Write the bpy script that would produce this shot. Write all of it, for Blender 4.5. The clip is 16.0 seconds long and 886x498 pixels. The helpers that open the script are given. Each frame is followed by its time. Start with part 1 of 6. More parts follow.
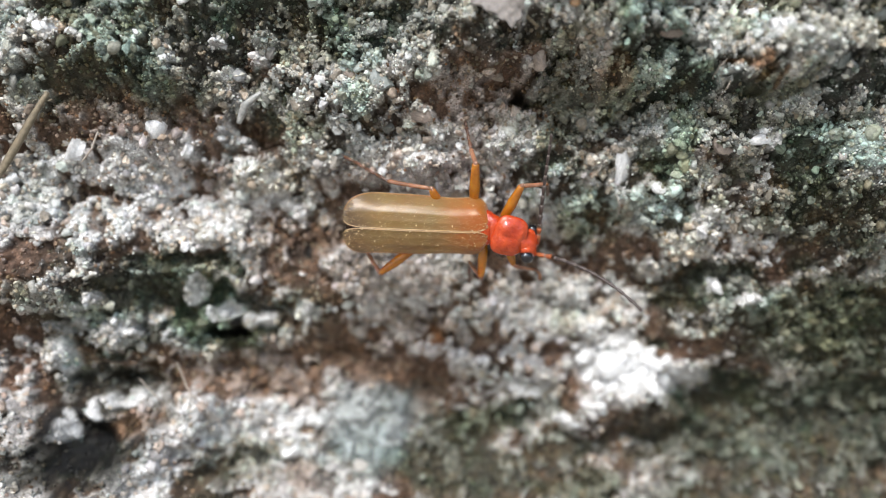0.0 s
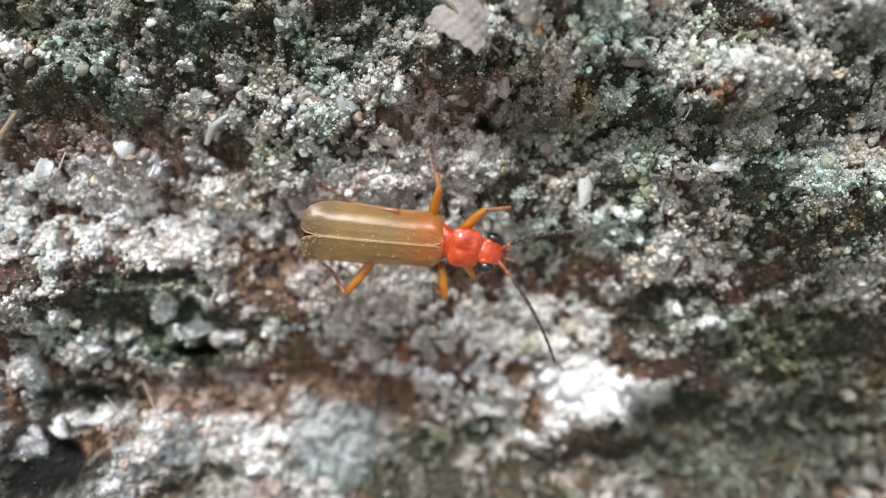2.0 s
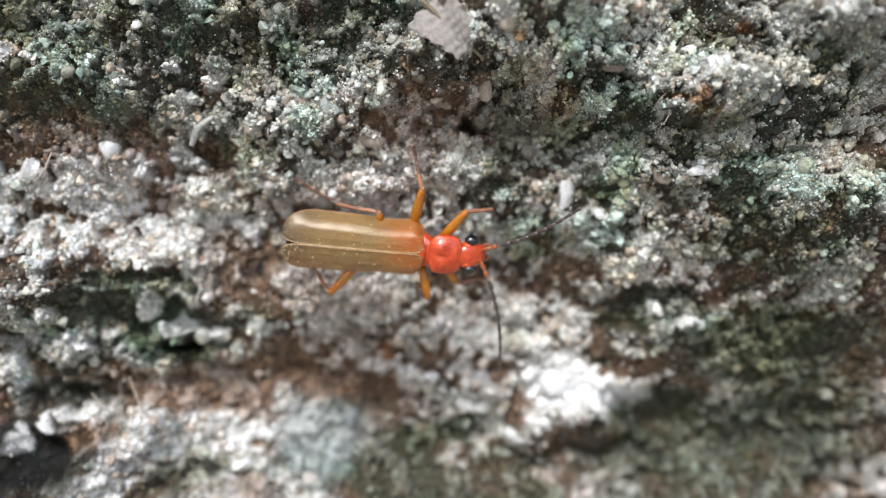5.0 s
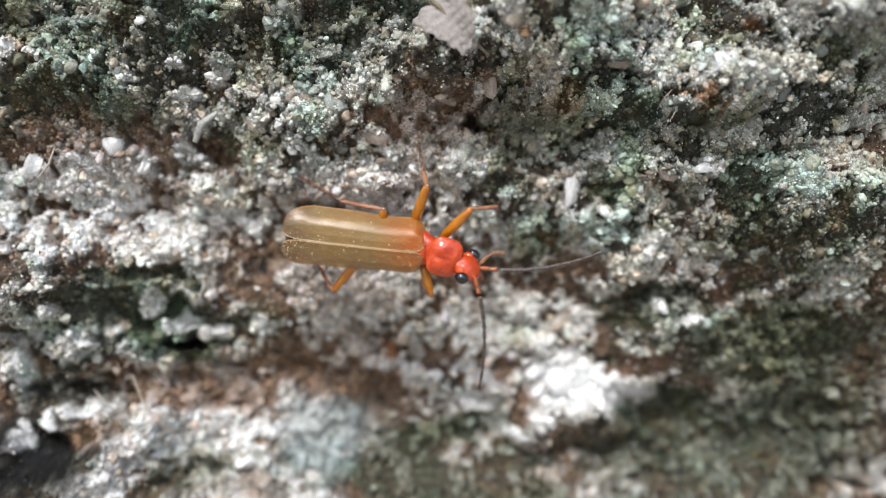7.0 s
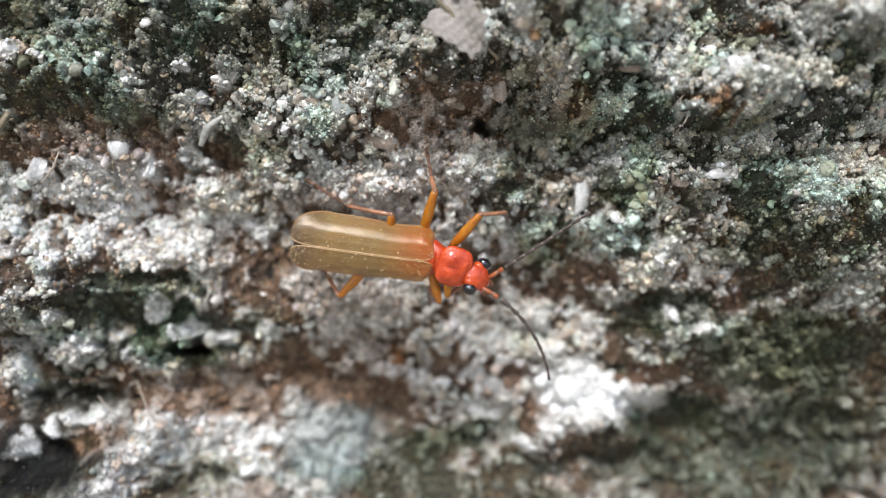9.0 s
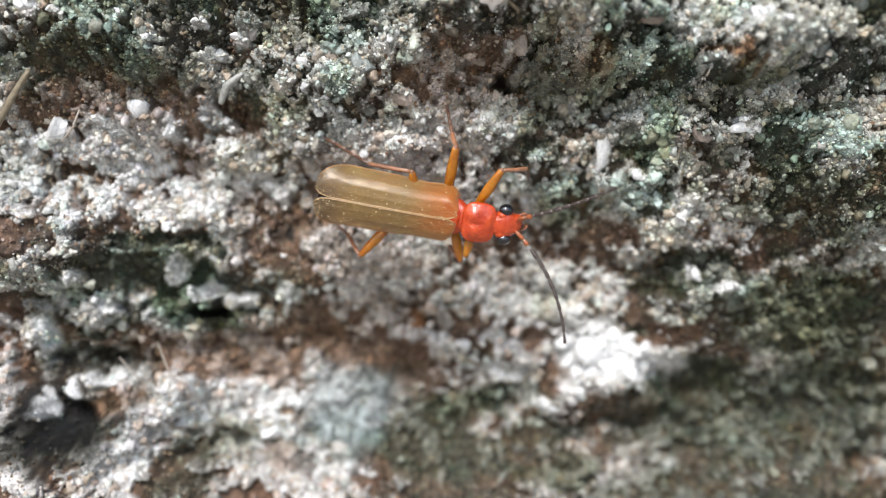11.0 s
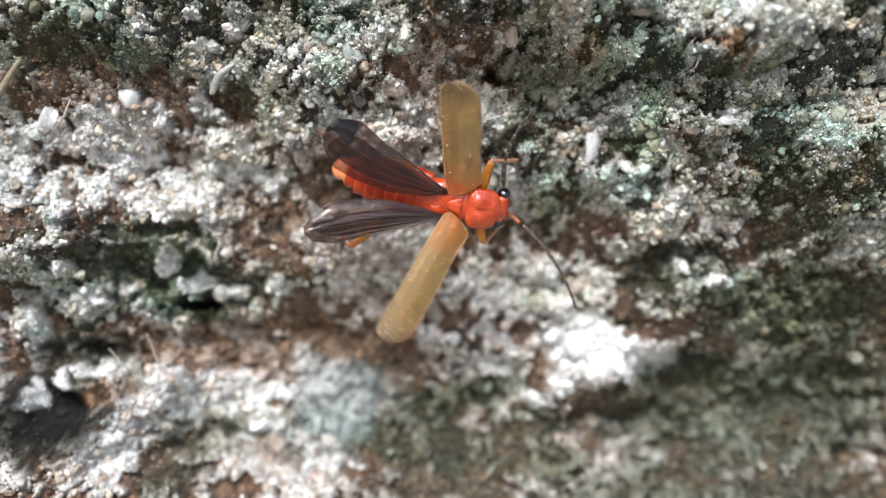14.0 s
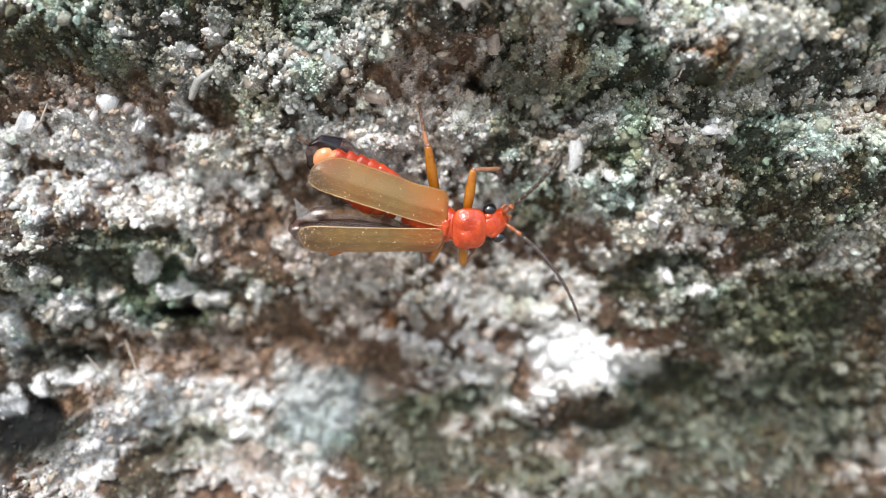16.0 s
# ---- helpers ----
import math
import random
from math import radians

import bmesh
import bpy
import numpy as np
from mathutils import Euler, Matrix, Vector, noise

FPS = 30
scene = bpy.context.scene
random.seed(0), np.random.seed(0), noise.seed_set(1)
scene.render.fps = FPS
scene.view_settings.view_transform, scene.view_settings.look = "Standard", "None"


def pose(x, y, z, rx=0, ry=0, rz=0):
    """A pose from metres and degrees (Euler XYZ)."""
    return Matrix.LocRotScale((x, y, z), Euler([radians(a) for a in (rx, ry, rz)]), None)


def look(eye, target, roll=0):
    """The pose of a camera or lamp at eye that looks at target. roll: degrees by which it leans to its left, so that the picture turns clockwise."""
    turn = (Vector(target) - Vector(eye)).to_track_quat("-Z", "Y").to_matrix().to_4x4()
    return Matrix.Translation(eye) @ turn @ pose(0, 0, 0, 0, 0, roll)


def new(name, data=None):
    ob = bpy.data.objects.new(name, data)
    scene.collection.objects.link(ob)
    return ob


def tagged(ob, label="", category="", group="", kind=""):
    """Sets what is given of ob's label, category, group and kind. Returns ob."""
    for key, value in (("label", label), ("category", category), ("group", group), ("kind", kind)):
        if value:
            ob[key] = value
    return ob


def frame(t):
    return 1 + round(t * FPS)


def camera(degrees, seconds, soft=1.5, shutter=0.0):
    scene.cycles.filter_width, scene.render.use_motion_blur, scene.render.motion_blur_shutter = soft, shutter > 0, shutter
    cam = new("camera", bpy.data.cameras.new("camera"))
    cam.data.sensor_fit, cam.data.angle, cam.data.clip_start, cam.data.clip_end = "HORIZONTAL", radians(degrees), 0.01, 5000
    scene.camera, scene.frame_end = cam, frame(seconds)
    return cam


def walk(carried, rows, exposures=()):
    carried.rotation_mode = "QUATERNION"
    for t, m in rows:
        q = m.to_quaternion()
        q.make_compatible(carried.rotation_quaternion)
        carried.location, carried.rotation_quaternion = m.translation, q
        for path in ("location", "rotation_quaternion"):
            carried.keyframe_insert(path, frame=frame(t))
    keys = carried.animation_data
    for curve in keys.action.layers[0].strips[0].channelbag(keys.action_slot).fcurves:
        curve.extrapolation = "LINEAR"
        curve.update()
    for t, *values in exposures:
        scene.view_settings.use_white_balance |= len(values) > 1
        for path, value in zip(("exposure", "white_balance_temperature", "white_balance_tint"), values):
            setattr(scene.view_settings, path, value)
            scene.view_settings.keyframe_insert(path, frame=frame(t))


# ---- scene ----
MM = 0.001                      # everything below is laid out in millimetres

# ---- camera: held by hand about five centimetres in front of the rock ----
cam = camera(44.5, 16.0, soft=1.1, shutter=0.25)
cam.data.dof.use_dof = True
cam.data.dof.focus_distance = 0.0446
cam.data.dof.aperture_fstop = 29.0
EYES = [
    (0, 0.000, 0.000, 0.000, 0.000, 0.000, 0.000),
    (0.5, 0.320, -0.123, 0.423, -0.035, -0.363, -0.007),
    (1, 0.656, -0.375, 0.545, -0.596, -0.496, -0.167),
    (1.5, 0.769, -0.636, 0.831, -0.844, -1.202, -0.200),
    (2, 0.516, -0.638, 0.652, -1.230, 0.360, -0.458),
    (2.5, 0.741, -0.809, 1.037, -1.460, 0.418, -0.636),
    (3, 0.850, -0.787, 1.462, -1.385, 0.545, -0.751),
    (3.5, 0.914, -0.901, 2.014, -1.281, -0.260, -0.689),
    (4, 1.043, -1.093, 1.591, -1.286, -0.260, -0.631),
    (4.5, 0.958, -1.249, 1.401, -1.635, -0.398, -0.723),
    (7, 0.890, -0.979, 1.268, -1.449, -0.483, -0.845),
    (7.5, 1.147, -0.947, 1.375, -0.868, -1.254, -0.670),
    (8, 0.803, -0.755, 1.145, -1.203, -0.331, -0.895),
    (8.2, 0.801, -0.664, 1.364, -1.210, -0.427, -0.873),
    (10.3, 1.251, -0.084, 0.977, -0.307, 0.054, -1.327),
    (10.5, 0.886, -0.082, -0.108, -0.249, -0.200, -0.963),
    (11, 0.650, -0.171, -0.187, -0.265, -0.640, -0.809),
    (11.5, 1.044, -0.083, 0.683, -0.281, -0.114, -1.163),
    (12, 1.052, -0.140, 0.274, -0.784, 0.469, -1.254),
    (12.5, 0.555, -0.224, -0.605, -0.786, 0.041, -0.862),
    (13, 0.169, -0.597, -0.808, -1.273, 0.117, -0.962),
    (13.5, 0.523, -0.676, -0.462, -0.879, -0.825, -0.909),
    (14, 0.580, -0.352, -1.012, -0.893, -0.090, -1.003),
    (14.5, 0.910, -0.202, -0.686, -0.539, -0.584, -1.088),
    (15, 0.970, -0.020, -0.432, -0.362, -0.965, -1.127),
    (15.5, 1.211, 0.043, -0.643, -0.974, -0.292, -1.398),
    (16, 1.168, 0.099, -0.508, -1.160, -0.240, -1.380),
]
EXPOSURES = [(0, 0.58), (1, 0.69), (2, 0.64), (7.5, 0.61), (10.5, 0.59), (11, 0.64), (11.8, 0.58), (12.4, 0.62), (13, 0.78), (14, 0.78), (14.5, 0.62), (15, 0.66), (15.5, 0.80), (16, 0.82)]
walk(cam, [(t, pose(x * MM, y * MM, z * MM, 90 + pitch, roll, yaw)) for t, x, y, z, yaw, pitch, roll in EYES], EXPOSURES)

# ---- world and sun: soft daylight from above, in front of the rock ----
SUN_FROM = Vector((-0.18, -0.75, 0.63)).normalized()
world = bpy.data.worlds.new("world")
scene.world = world
world.use_nodes = True
wn = world.node_tree
sky = wn.nodes.new("ShaderNodeTexSky")
sky.sky_type = "NISHITA"
sky.sun_disc = False
sky.sun_elevation = math.asin(SUN_FROM.z)
sky.sun_rotation = math.atan2(SUN_FROM.x, SUN_FROM.y)
sky.air_density, sky.dust_density = 1.0, 1.2
wn.nodes["Background"].inputs["Strength"].default_value = 0.16
wn.links.new(sky.outputs["Color"], wn.nodes["Background"].inputs["Color"])
sun = new("sun", bpy.data.lights.new("sun", "SUN"))
sun.data.energy, sun.data.angle, sun.data.color = 2.75, radians(13), (1.0, 0.978, 0.95)
sun.matrix_world = look((0, 0, 0), -SUN_FROM)


# ---- materials ----
def shader(name):
    m = bpy.data.materials.new(name)
    m.use_nodes = True
    return m, m.node_tree.nodes, m.node_tree.links, m.node_tree.nodes["Principled BSDF"]


def noise_node(nodes, links, scale, detail=4.0, rough=0.6, vec=None):
    n = nodes.new("ShaderNodeTexNoise")
    n.inputs["Scale"].default_value, n.inputs["Detail"].default_value, n.inputs["Roughness"].default_value = scale, detail, rough
    if vec:
        links.new(vec, n.inputs["Vector"])
    return n


def ramp_node(nodes, links, source, stops):
    r = nodes.new("ShaderNodeValToRGB")
    e = r.color_ramp.elements
    while len(e) < len(stops):
        e.new(0.5)
    for el, (p, col) in zip(e, stops):
        el.position, el.color = p, (*col, 1)
    links.new(source, r.inputs["Fac"])
    return r


def mix_node(nodes, links, a, b, fac, blend="MIX"):
    n = nodes.new("ShaderNodeMix")
    n.data_type, n.blend_type = "RGBA", blend
    for sock, v in ((n.inputs[0], fac), (n.inputs[6], a), (n.inputs[7], b)):
        if hasattr(v, "is_linked"):
            links.new(v, sock)
        else:
            sock.default_value = v if isinstance(v, float) else (*v, 1)
    return n.outputs[2]


def bump_node(nodes, links, height, strength, dist, bsdf):
    b = nodes.new("ShaderNodeBump")
    b.inputs["Strength"].default_value, b.inputs["Distance"].default_value = strength, dist
    links.new(height, b.inputs["Height"])
    links.new(b.outputs["Normal"], bsdf.inputs["Normal"])


def stone_material(name, attr, rough, grain=0.5, sheen_scale=9000):
    """Weathered mineral: the attribute's colour, broken up by two scales of grain."""
    m, nodes, links, p = shader(name)
    a = nodes.new("ShaderNodeAttribute")
    a.attribute_name = attr
    co = nodes.new("ShaderNodeTexCoord").outputs["Object"]
    fine = noise_node(nodes, links, sheen_scale, 3, 0.7, co)
    mid = noise_node(nodes, links, 1700, 4, 0.65, co)
    rf = ramp_node(nodes, links, fine.outputs["Fac"], [(0.36, (1 - grain,) * 3), (0.62, (1, 1, 1))])
    rm = ramp_node(nodes, links, mid.outputs["Fac"], [(0.3, (0.55, 0.54, 0.52)), (0.65, (1, 1, 1))])
    c = mix_node(nodes, links, a.outputs["Color"], rf.outputs["Color"], 1.0, "MULTIPLY")
    c = mix_node(nodes, links, c, rm.outputs["Color"], 1.0, "MULTIPLY")
    links.new(c, p.inputs["Base Color"])
    island = nodes.new("ShaderNodeNewGeometry").outputs["Random Per Island"]
    gloss = nodes.new("ShaderNodeMapRange")
    gloss.inputs["To Min"].default_value, gloss.inputs["To Max"].default_value = rough - 0.18, rough + 0.12
    links.new(island, gloss.inputs["Value"])
    links.new(gloss.outputs["Result"], p.inputs["Roughness"])
    p.inputs["Specular IOR Level"].default_value = 0.28
    bump_node(nodes, links, fine.outputs["Fac"], 0.7, 0.00006, p)
    return m


rock_mat = stone_material("weathered_rock", "stone_colour", 0.68, 0.62, 11000)
crumb_mat = stone_material("mineral_crumb", "stone_colour", 0.40, 0.35, 9000)


def grain_material(name, colour, rough=0.45, glassy=0.0, vary=0.25):
    m, nodes, links, p = shader(name)
    info = nodes.new("ShaderNodeObjectInfo")
    co = nodes.new("ShaderNodeTexCoord").outputs["Object"]
    n = noise_node(nodes, links, 5000, 4, 0.65, co)
    r = ramp_node(nodes, links, n.outputs["Fac"], [(0.3, tuple(v * 0.6 for v in colour)), (0.68, colour)])
    rr = ramp_node(nodes, links, info.outputs["Random"], [(0.0, (1 - vary,) * 3), (1.0, (1, 1, 1))])
    links.new(mix_node(nodes, links, r.outputs["Color"], rr.outputs["Color"], 1.0, "MULTIPLY"), p.inputs["Base Color"])
    p.inputs["Roughness"].default_value = rough
    p.inputs["Transmission Weight"].default_value = glassy
    bump_node(nodes, links, n.outputs["Fac"], 0.6, 0.00008, p)
    return m


GRAINS = {
    "white": grain_material("white_quartz", (0.90, 0.90, 0.90), 0.4, vary=0.1),
    "pale": grain_material("pale_feldspar", (0.50, 0.47, 0.43), 0.5, vary=0.45),
    "pink": grain_material("pinkish_feldspar", (0.40, 0.33, 0.28), 0.5),
    "glass": grain_material("greenish_quartz", (0.33, 0.36, 0.34), 0.3, vary=0.4),
    "blue": grain_material("bluish_quartz", (0.36, 0.41, 0.43), 0.35),
    "rust": grain_material("rusty_grain", (0.30, 0.13, 0.05), 0.6),
}


def chitin(name, colour, deep, rough=0.3, clear=0.3, sss=0.25, thin=0.0, root=None, tip=None, fuzz=0.5):
    """Insect cuticle: slightly see-through, glossy, finely punctured."""
    m, nodes, links, p = shader(name)
    co = nodes.new("ShaderNodeTexCoord").outputs["Object"]
    n = noise_node(nodes, links, 1500, 4, 0.6, co)
    f = noise_node(nodes, links, 9500, 2, 0.6, co)
    r = ramp_node(nodes, links, n.outputs["Fac"], [(0.32, deep), (0.62, colour)])
    colour = r.outputs["Color"]
    if root:
        along = nodes.new("ShaderNodeSeparateXYZ")
        links.new(co, along.inputs[0])
        near = nodes.new("ShaderNodeMapRange")
        near.inputs["From Min"].default_value, near.inputs["From Max"].default_value = -0.0022, 0.0002
        links.new(along.outputs["X"], near.inputs["Value"])
        colour = mix_node(nodes, links, colour, root, near.outputs["Result"])
        far = nodes.new("ShaderNodeMapRange")
        far.inputs["From Min"].default_value, far.inputs["From Max"].default_value = -0.0043, -0.0060
        far.inputs["To Max"].default_value = 0.8
        links.new(along.outputs["X"], far.inputs["Value"])
        colour = mix_node(nodes, links, colour, tip, far.outputs["Result"])
        p.inputs["Sheen Weight"].default_value = 0.15
    links.new(colour, p.inputs["Base Color"])
    p.inputs["Roughness"].default_value = rough
    p.inputs["Coat Weight"].default_value = clear
    p.inputs["Coat Roughness"].default_value = 0.34 if thin else 0.15
    p.inputs["Subsurface Weight"].default_value = sss
    p.inputs["Subsurface Radius"].default_value = (1.0, 0.4, 0.15)
    p.inputs["Subsurface Scale"].default_value = 0.0004
    both = nodes.new("ShaderNodeMath")
    both.operation = "MULTIPLY_ADD"
    both.inputs[1].default_value = 2.5
    links.new(n.outputs["Fac"], both.inputs[0])
    links.new(f.outputs["Fac"], both.inputs[2])
    bump_node(nodes, links, both.outputs[0], fuzz, 0.00013 if thin else 0.00006, p)
    if thin:
        p.inputs["Subsurface Weight"].default_value = 1.0
        p.inputs["Subsurface Radius"].default_value = (1.0, 0.80, 0.50)
        p.inputs["Subsurface Scale"].default_value = thin
        clear_part = nodes.new("ShaderNodeBsdfTransparent")
        clear_part.inputs["Color"].default_value = (1.0, 0.78, 0.45, 1)
        mx = nodes.new("ShaderNodeMixShader")
        mx.inputs["Fac"].default_value = 0.46
        links.new(p.outputs["BSDF"], mx.inputs[1])
        links.new(clear_part.outputs["BSDF"], mx.inputs[2])
        links.new(mx.outputs["Shader"], nodes["Material Output"].inputs["Surface"])
    return m


elytron_mat = chitin("tan_wing_case", (0.345, 0.232, 0.090), (0.28, 0.18, 0.066), 0.36, 0.6, 0.0, thin=0.00028, root=(0.54, 0.15, 0.014), tip=(0.10, 0.074, 0.068), fuzz=0.14)
seam_mat = chitin("pale_seam", (0.50, 0.33, 0.16), (0.36, 0.22, 0.10), 0.4, 0.3, 0.0)
rim_mat = chitin("brown_rim", (0.42, 0.22, 0.08), (0.28, 0.13, 0.05), 0.4, 0.3, 0.0)
hair_mat = grain_material("pale_hair", (0.42, 0.31, 0.17), 0.4)
palp_mat = chitin("reddish_palp", (0.36, 0.13, 0.06), (0.20, 0.07, 0.035), 0.35, 0.3, 0.1)
red_mat = chitin("orange_red_cuticle", (0.52, 0.062, 0.010), (0.34, 0.026, 0.005), 0.22, 0.6, 0.12, fuzz=0.7)
belly_mat = chitin("red_abdomen", (0.44, 0.045, 0.008), (0.26, 0.018, 0.004), 0.28, 0.4)
tail_mat = chitin("pale_orange_tail", (0.78, 0.32, 0.15), (0.66, 0.17, 0.06), 0.3, 0.3)
leg_mat = chitin("amber_leg", (0.42, 0.155, 0.006), (0.27, 0.075, 0.003), 0.2, 0.6)
shin_mat = chitin("pale_brown_shin", (0.34, 0.16, 0.09), (0.16, 0.075, 0.04), 0.24, 0.5)
foot_mat = chitin("brown_foot", (0.16, 0.08, 0.05), (0.08, 0.045, 0.03), 0.45, 0.1)
feeler_mat = chitin("dark_feeler", (0.10, 0.075, 0.066), (0.035, 0.025, 0.022), 0.45, 0.1, 0.0)
feeler_base_mat = chitin("brown_feeler_root", (0.40, 0.12, 0.04), (0.22, 0.06, 0.02), 0.4, 0.2, 0.1)
ring_mat = chitin("pale_feeler_ring", (0.24, 0.20, 0.175), (0.15, 0.125, 0.11), 0.45, 0.1, 0.0)
eye_mat = chitin("black_eye", (0.006, 0.006, 0.008), (0.004, 0.004, 0.005), 0.12, 0.9, 0.0)


def membrane_material(name, dark, light, tint, clear):
    m, nodes, links, p = shader(name)
    co = nodes.new("ShaderNodeTexCoord").outputs["Object"]
    n = noise_node(nodes, links, 900, 4, 0.6, co)
    r = ramp_node(nodes, links, n.outputs["Fac"], [(0.3, dark), (0.7, light)])
    links.new(r.outputs["Color"], p.inputs["Base Color"])
    p.inputs["Roughness"].default_value = 0.24
    p.inputs["Specular IOR Level"].default_value = 0.7
    bump_node(nodes, links, n.outputs["Fac"], 0.5, 0.00012, p)
    t = nodes.new("ShaderNodeBsdfTransparent")
    t.inputs["Color"].default_value = (*tint, 1)
    mx = nodes.new("ShaderNodeMixShader")
    mx.inputs["Fac"].default_value = clear
    links.new(p.outputs["BSDF"], mx.inputs[1])
    links.new(t.outputs["BSDF"], mx.inputs[2])
    links.new(mx.outputs["Shader"], nodes["Material Output"].inputs["Surface"])
    return m


membrane_mat = membrane_material("smoky_wing_membrane", (0.010, 0.008, 0.009), (0.030, 0.022, 0.023), (0.86, 0.75, 0.71), 0.62)
tip_mat = membrane_material("blackish_wing_tip", (0.006, 0.005, 0.006), (0.015, 0.012, 0.013), (0.6, 0.5, 0.5), 0.4)
glassy_mat = membrane_material("glassy_wing_tip", (0.40, 0.39, 0.39), (0.62, 0.61, 0.60), (0.95, 0.95, 0.95), 0.80)
vein_mat = chitin("dark_wing_vein", (0.05, 0.03, 0.025), (0.02, 0.014, 0.012), 0.35, 0.2, 0.0)
dust_mat = grain_material("pollen_dust", (0.82, 0.68, 0.42), 0.7)
straw_mat = grain_material("dry_straw", (0.27, 0.22, 0.145), 0.6)
husk_mat = grain_material("pale_husk", (0.46, 0.46, 0.43), 0.35)
flake_mat = grain_material("grey_brown_flake", (0.37, 0.335, 0.31), 0.8)
fibre_mat = grain_material("pale_fibre", (0.46, 0.40, 0.34), 0.5)

# ---- the rock: relief over a smooth fall from the upper ledge down into the hollow ----
TABLE = np.random.RandomState(7).rand(512, 512)


def value_noise(x, z, size, seed=0):
    u, v = x / size + seed * 17.31 + 1000, z / size + seed * 9.73 + 1000
    i, j = np.floor(u).astype(int), np.floor(v).astype(int)
    a, b = u - i, v - j
    a, b = a * a * (3 - 2 * a), b * b * (3 - 2 * b)
    at = lambda p, q: TABLE[(p + seed * 31) % 512, (q + seed * 57) % 512]
    return (at(i, j) * (1 - a) + at(i + 1, j) * a) * (1 - b) + (at(i, j + 1) * (1 - a) + at(i + 1, j + 1) * a) * b


def fbm(x, z, size, octaves, seed=0, gain=0.55):
    total, amp, norm = 0, 1.0, 0
    for k in range(octaves):
        total, norm = total + amp * value_noise(x, z, size / 2 ** k, seed + k), norm + amp
        amp *= gain
    return total / norm


def cells(x, z, size, seed=0):
    """Distance to the nearest of scattered points, in cell sizes, and that point's random number."""
    u, v = x / size + 500, z / size + 500
    i, j = np.floor(u).astype(int), np.floor(v).astype(int)
    best, mark = np.full(u.shape, 9.0), np.zeros(u.shape)
    for di in (-1, 0, 1):
        for dj in (-1, 0, 1):
            p, q = i + di, j + dj
            px = p + TABLE[(p + seed) % 512, q % 512]
            pz = q + TABLE[(p + 97) % 512, (q + seed * 3) % 512]
            d = np.hypot(u - px, v - pz)
            near = d < best
            best, mark = np.where(near, d, best), np.where(near, TABLE[(p + 11) % 512, (q + 41 + seed) % 512], mark)
    return best, mark


def smooth(a, b, v):
    t = np.clip((v - a) / (b - a), 0, 1)
    return t * t * (3 - 2 * t)


def fall(x, z):
    """The rock's overall shape: depth in front of the first eye."""
    a, b = np.clip(x, -22, 24) / 20, np.clip(z, -14, 12) / 12
    return (49.99 - 0.82 * a - 7.72 * b - 2.64 * a * a - 3.79 * a * b - 2.59 * b * b + 1.42 * a ** 3 + 0.26 * a * a * b + 0.75 * a * b * b + 2.12 * b ** 3)


RELIEF, PATCHES, SWELLS = [], [], []


def swell(x, z, h):
    SWELLS.append((x, z, h))


def lump(x, z, rx, rz, h, turn=0):
    RELIEF.append((x, z, rx, rz, -h, turn))


def hollow(x, z, rx, rz, h, turn=0):
    RELIEF.append((x, z, rx, rz, h, turn))


def patch(kind, x, z, rx, rz, amount, turn=0):
    PATCHES.append((kind, x, z, rx, rz, amount, turn))


def ellipse(x, z, f):
    cx, cz, rx, rz, turn = f
    c, s = math.cos(radians(turn)), math.sin(radians(turn))
    u, v = (x - cx) * c + (z - cz) * s, -(x - cx) * s + (z - cz) * c
    return np.hypot(u / rx, v / rz)


# broad swells and dips of the face
swell(-20.0, -9.0, -0.46)
swell(-20.0, -5.0, 1.19)
swell(-20.0, -1.0, -1.65)
swell(-20.0, 3.0, 1.15)
swell(-20.0, 7.0, 0.47)
swell(-13.5, -13.0, -0.70)
swell(-13.5, -1.0, -1.32)
swell(-13.5, 3.0, 0.78)
swell(-13.5, 7.0, -0.93)
swell(-13.5, 11.0, -0.32)
swell(-7.0, -13.0, 0.48)
swell(-7.0, -9.0, 1.50)
swell(-7.0, -5.0, 0.53)
swell(-7.0, 3.0, 1.2)
swell(-7.0, 7.0, 0.78)
swell(-0.5, -13.0, -0.66)
swell(-0.5, -9.0, 1.34)
swell(-0.5, -5.0, 0.6)
swell(-0.5, -1.0, 0.10)
swell(-0.5, 3.0, 0.60)
swell(-0.5, 7.0, -0.77)
swell(6.0, -13.0, -0.71)
swell(6.0, -5.0, 0.55)
swell(6.0, -1.0, 1.6)
swell(6.0, 3.0, 0.59)
swell(6.0, 7.0, 1.44)
swell(6.0, 11.0, -1.91)
swell(12.5, -13.0, 0.39)
swell(12.5, -9.0, 0.94)
swell(12.5, 11.0, 2.15)
swell(19.0, -13.0, -2.09)
swell(19.0, -9.0, 0.49)
swell(19.0, -5.0, -0.29)
swell(19.0, -1.0, -0.58)
swell(19.0, 3.0, -1.00)
swell(19.0, 7.0, 1.71)

# ledges, knobs and holes
lump(9.30, 7.79, 7.51, 1.59, 1.3)
lump(16.23, 8.36, 4.38, 3.28, 0.8)
lump(-5.10, 5.81, 2.97, 2.35, 1.1)
lump(-8.06, 3.64, 1.18, 1.18, 0.9)
lump(2.05, 8.35, 2.96, 1.36, 1.0)
hollow(1.65, 6.32, 2.60, 1.18, 0.6)
hollow(3.24, 6.40, 0.60, 0.52, 1.0)
hollow(9.61, 5.71, 4.00, 0.71, 0.5)
hollow(14.90, 5.12, 2.76, 0.46, 0.6)
hollow(5.34, 6.47, 1.20, 1.08, 0.6)
lump(4.53, 3.98, 1.50, 1.37, 0.9)
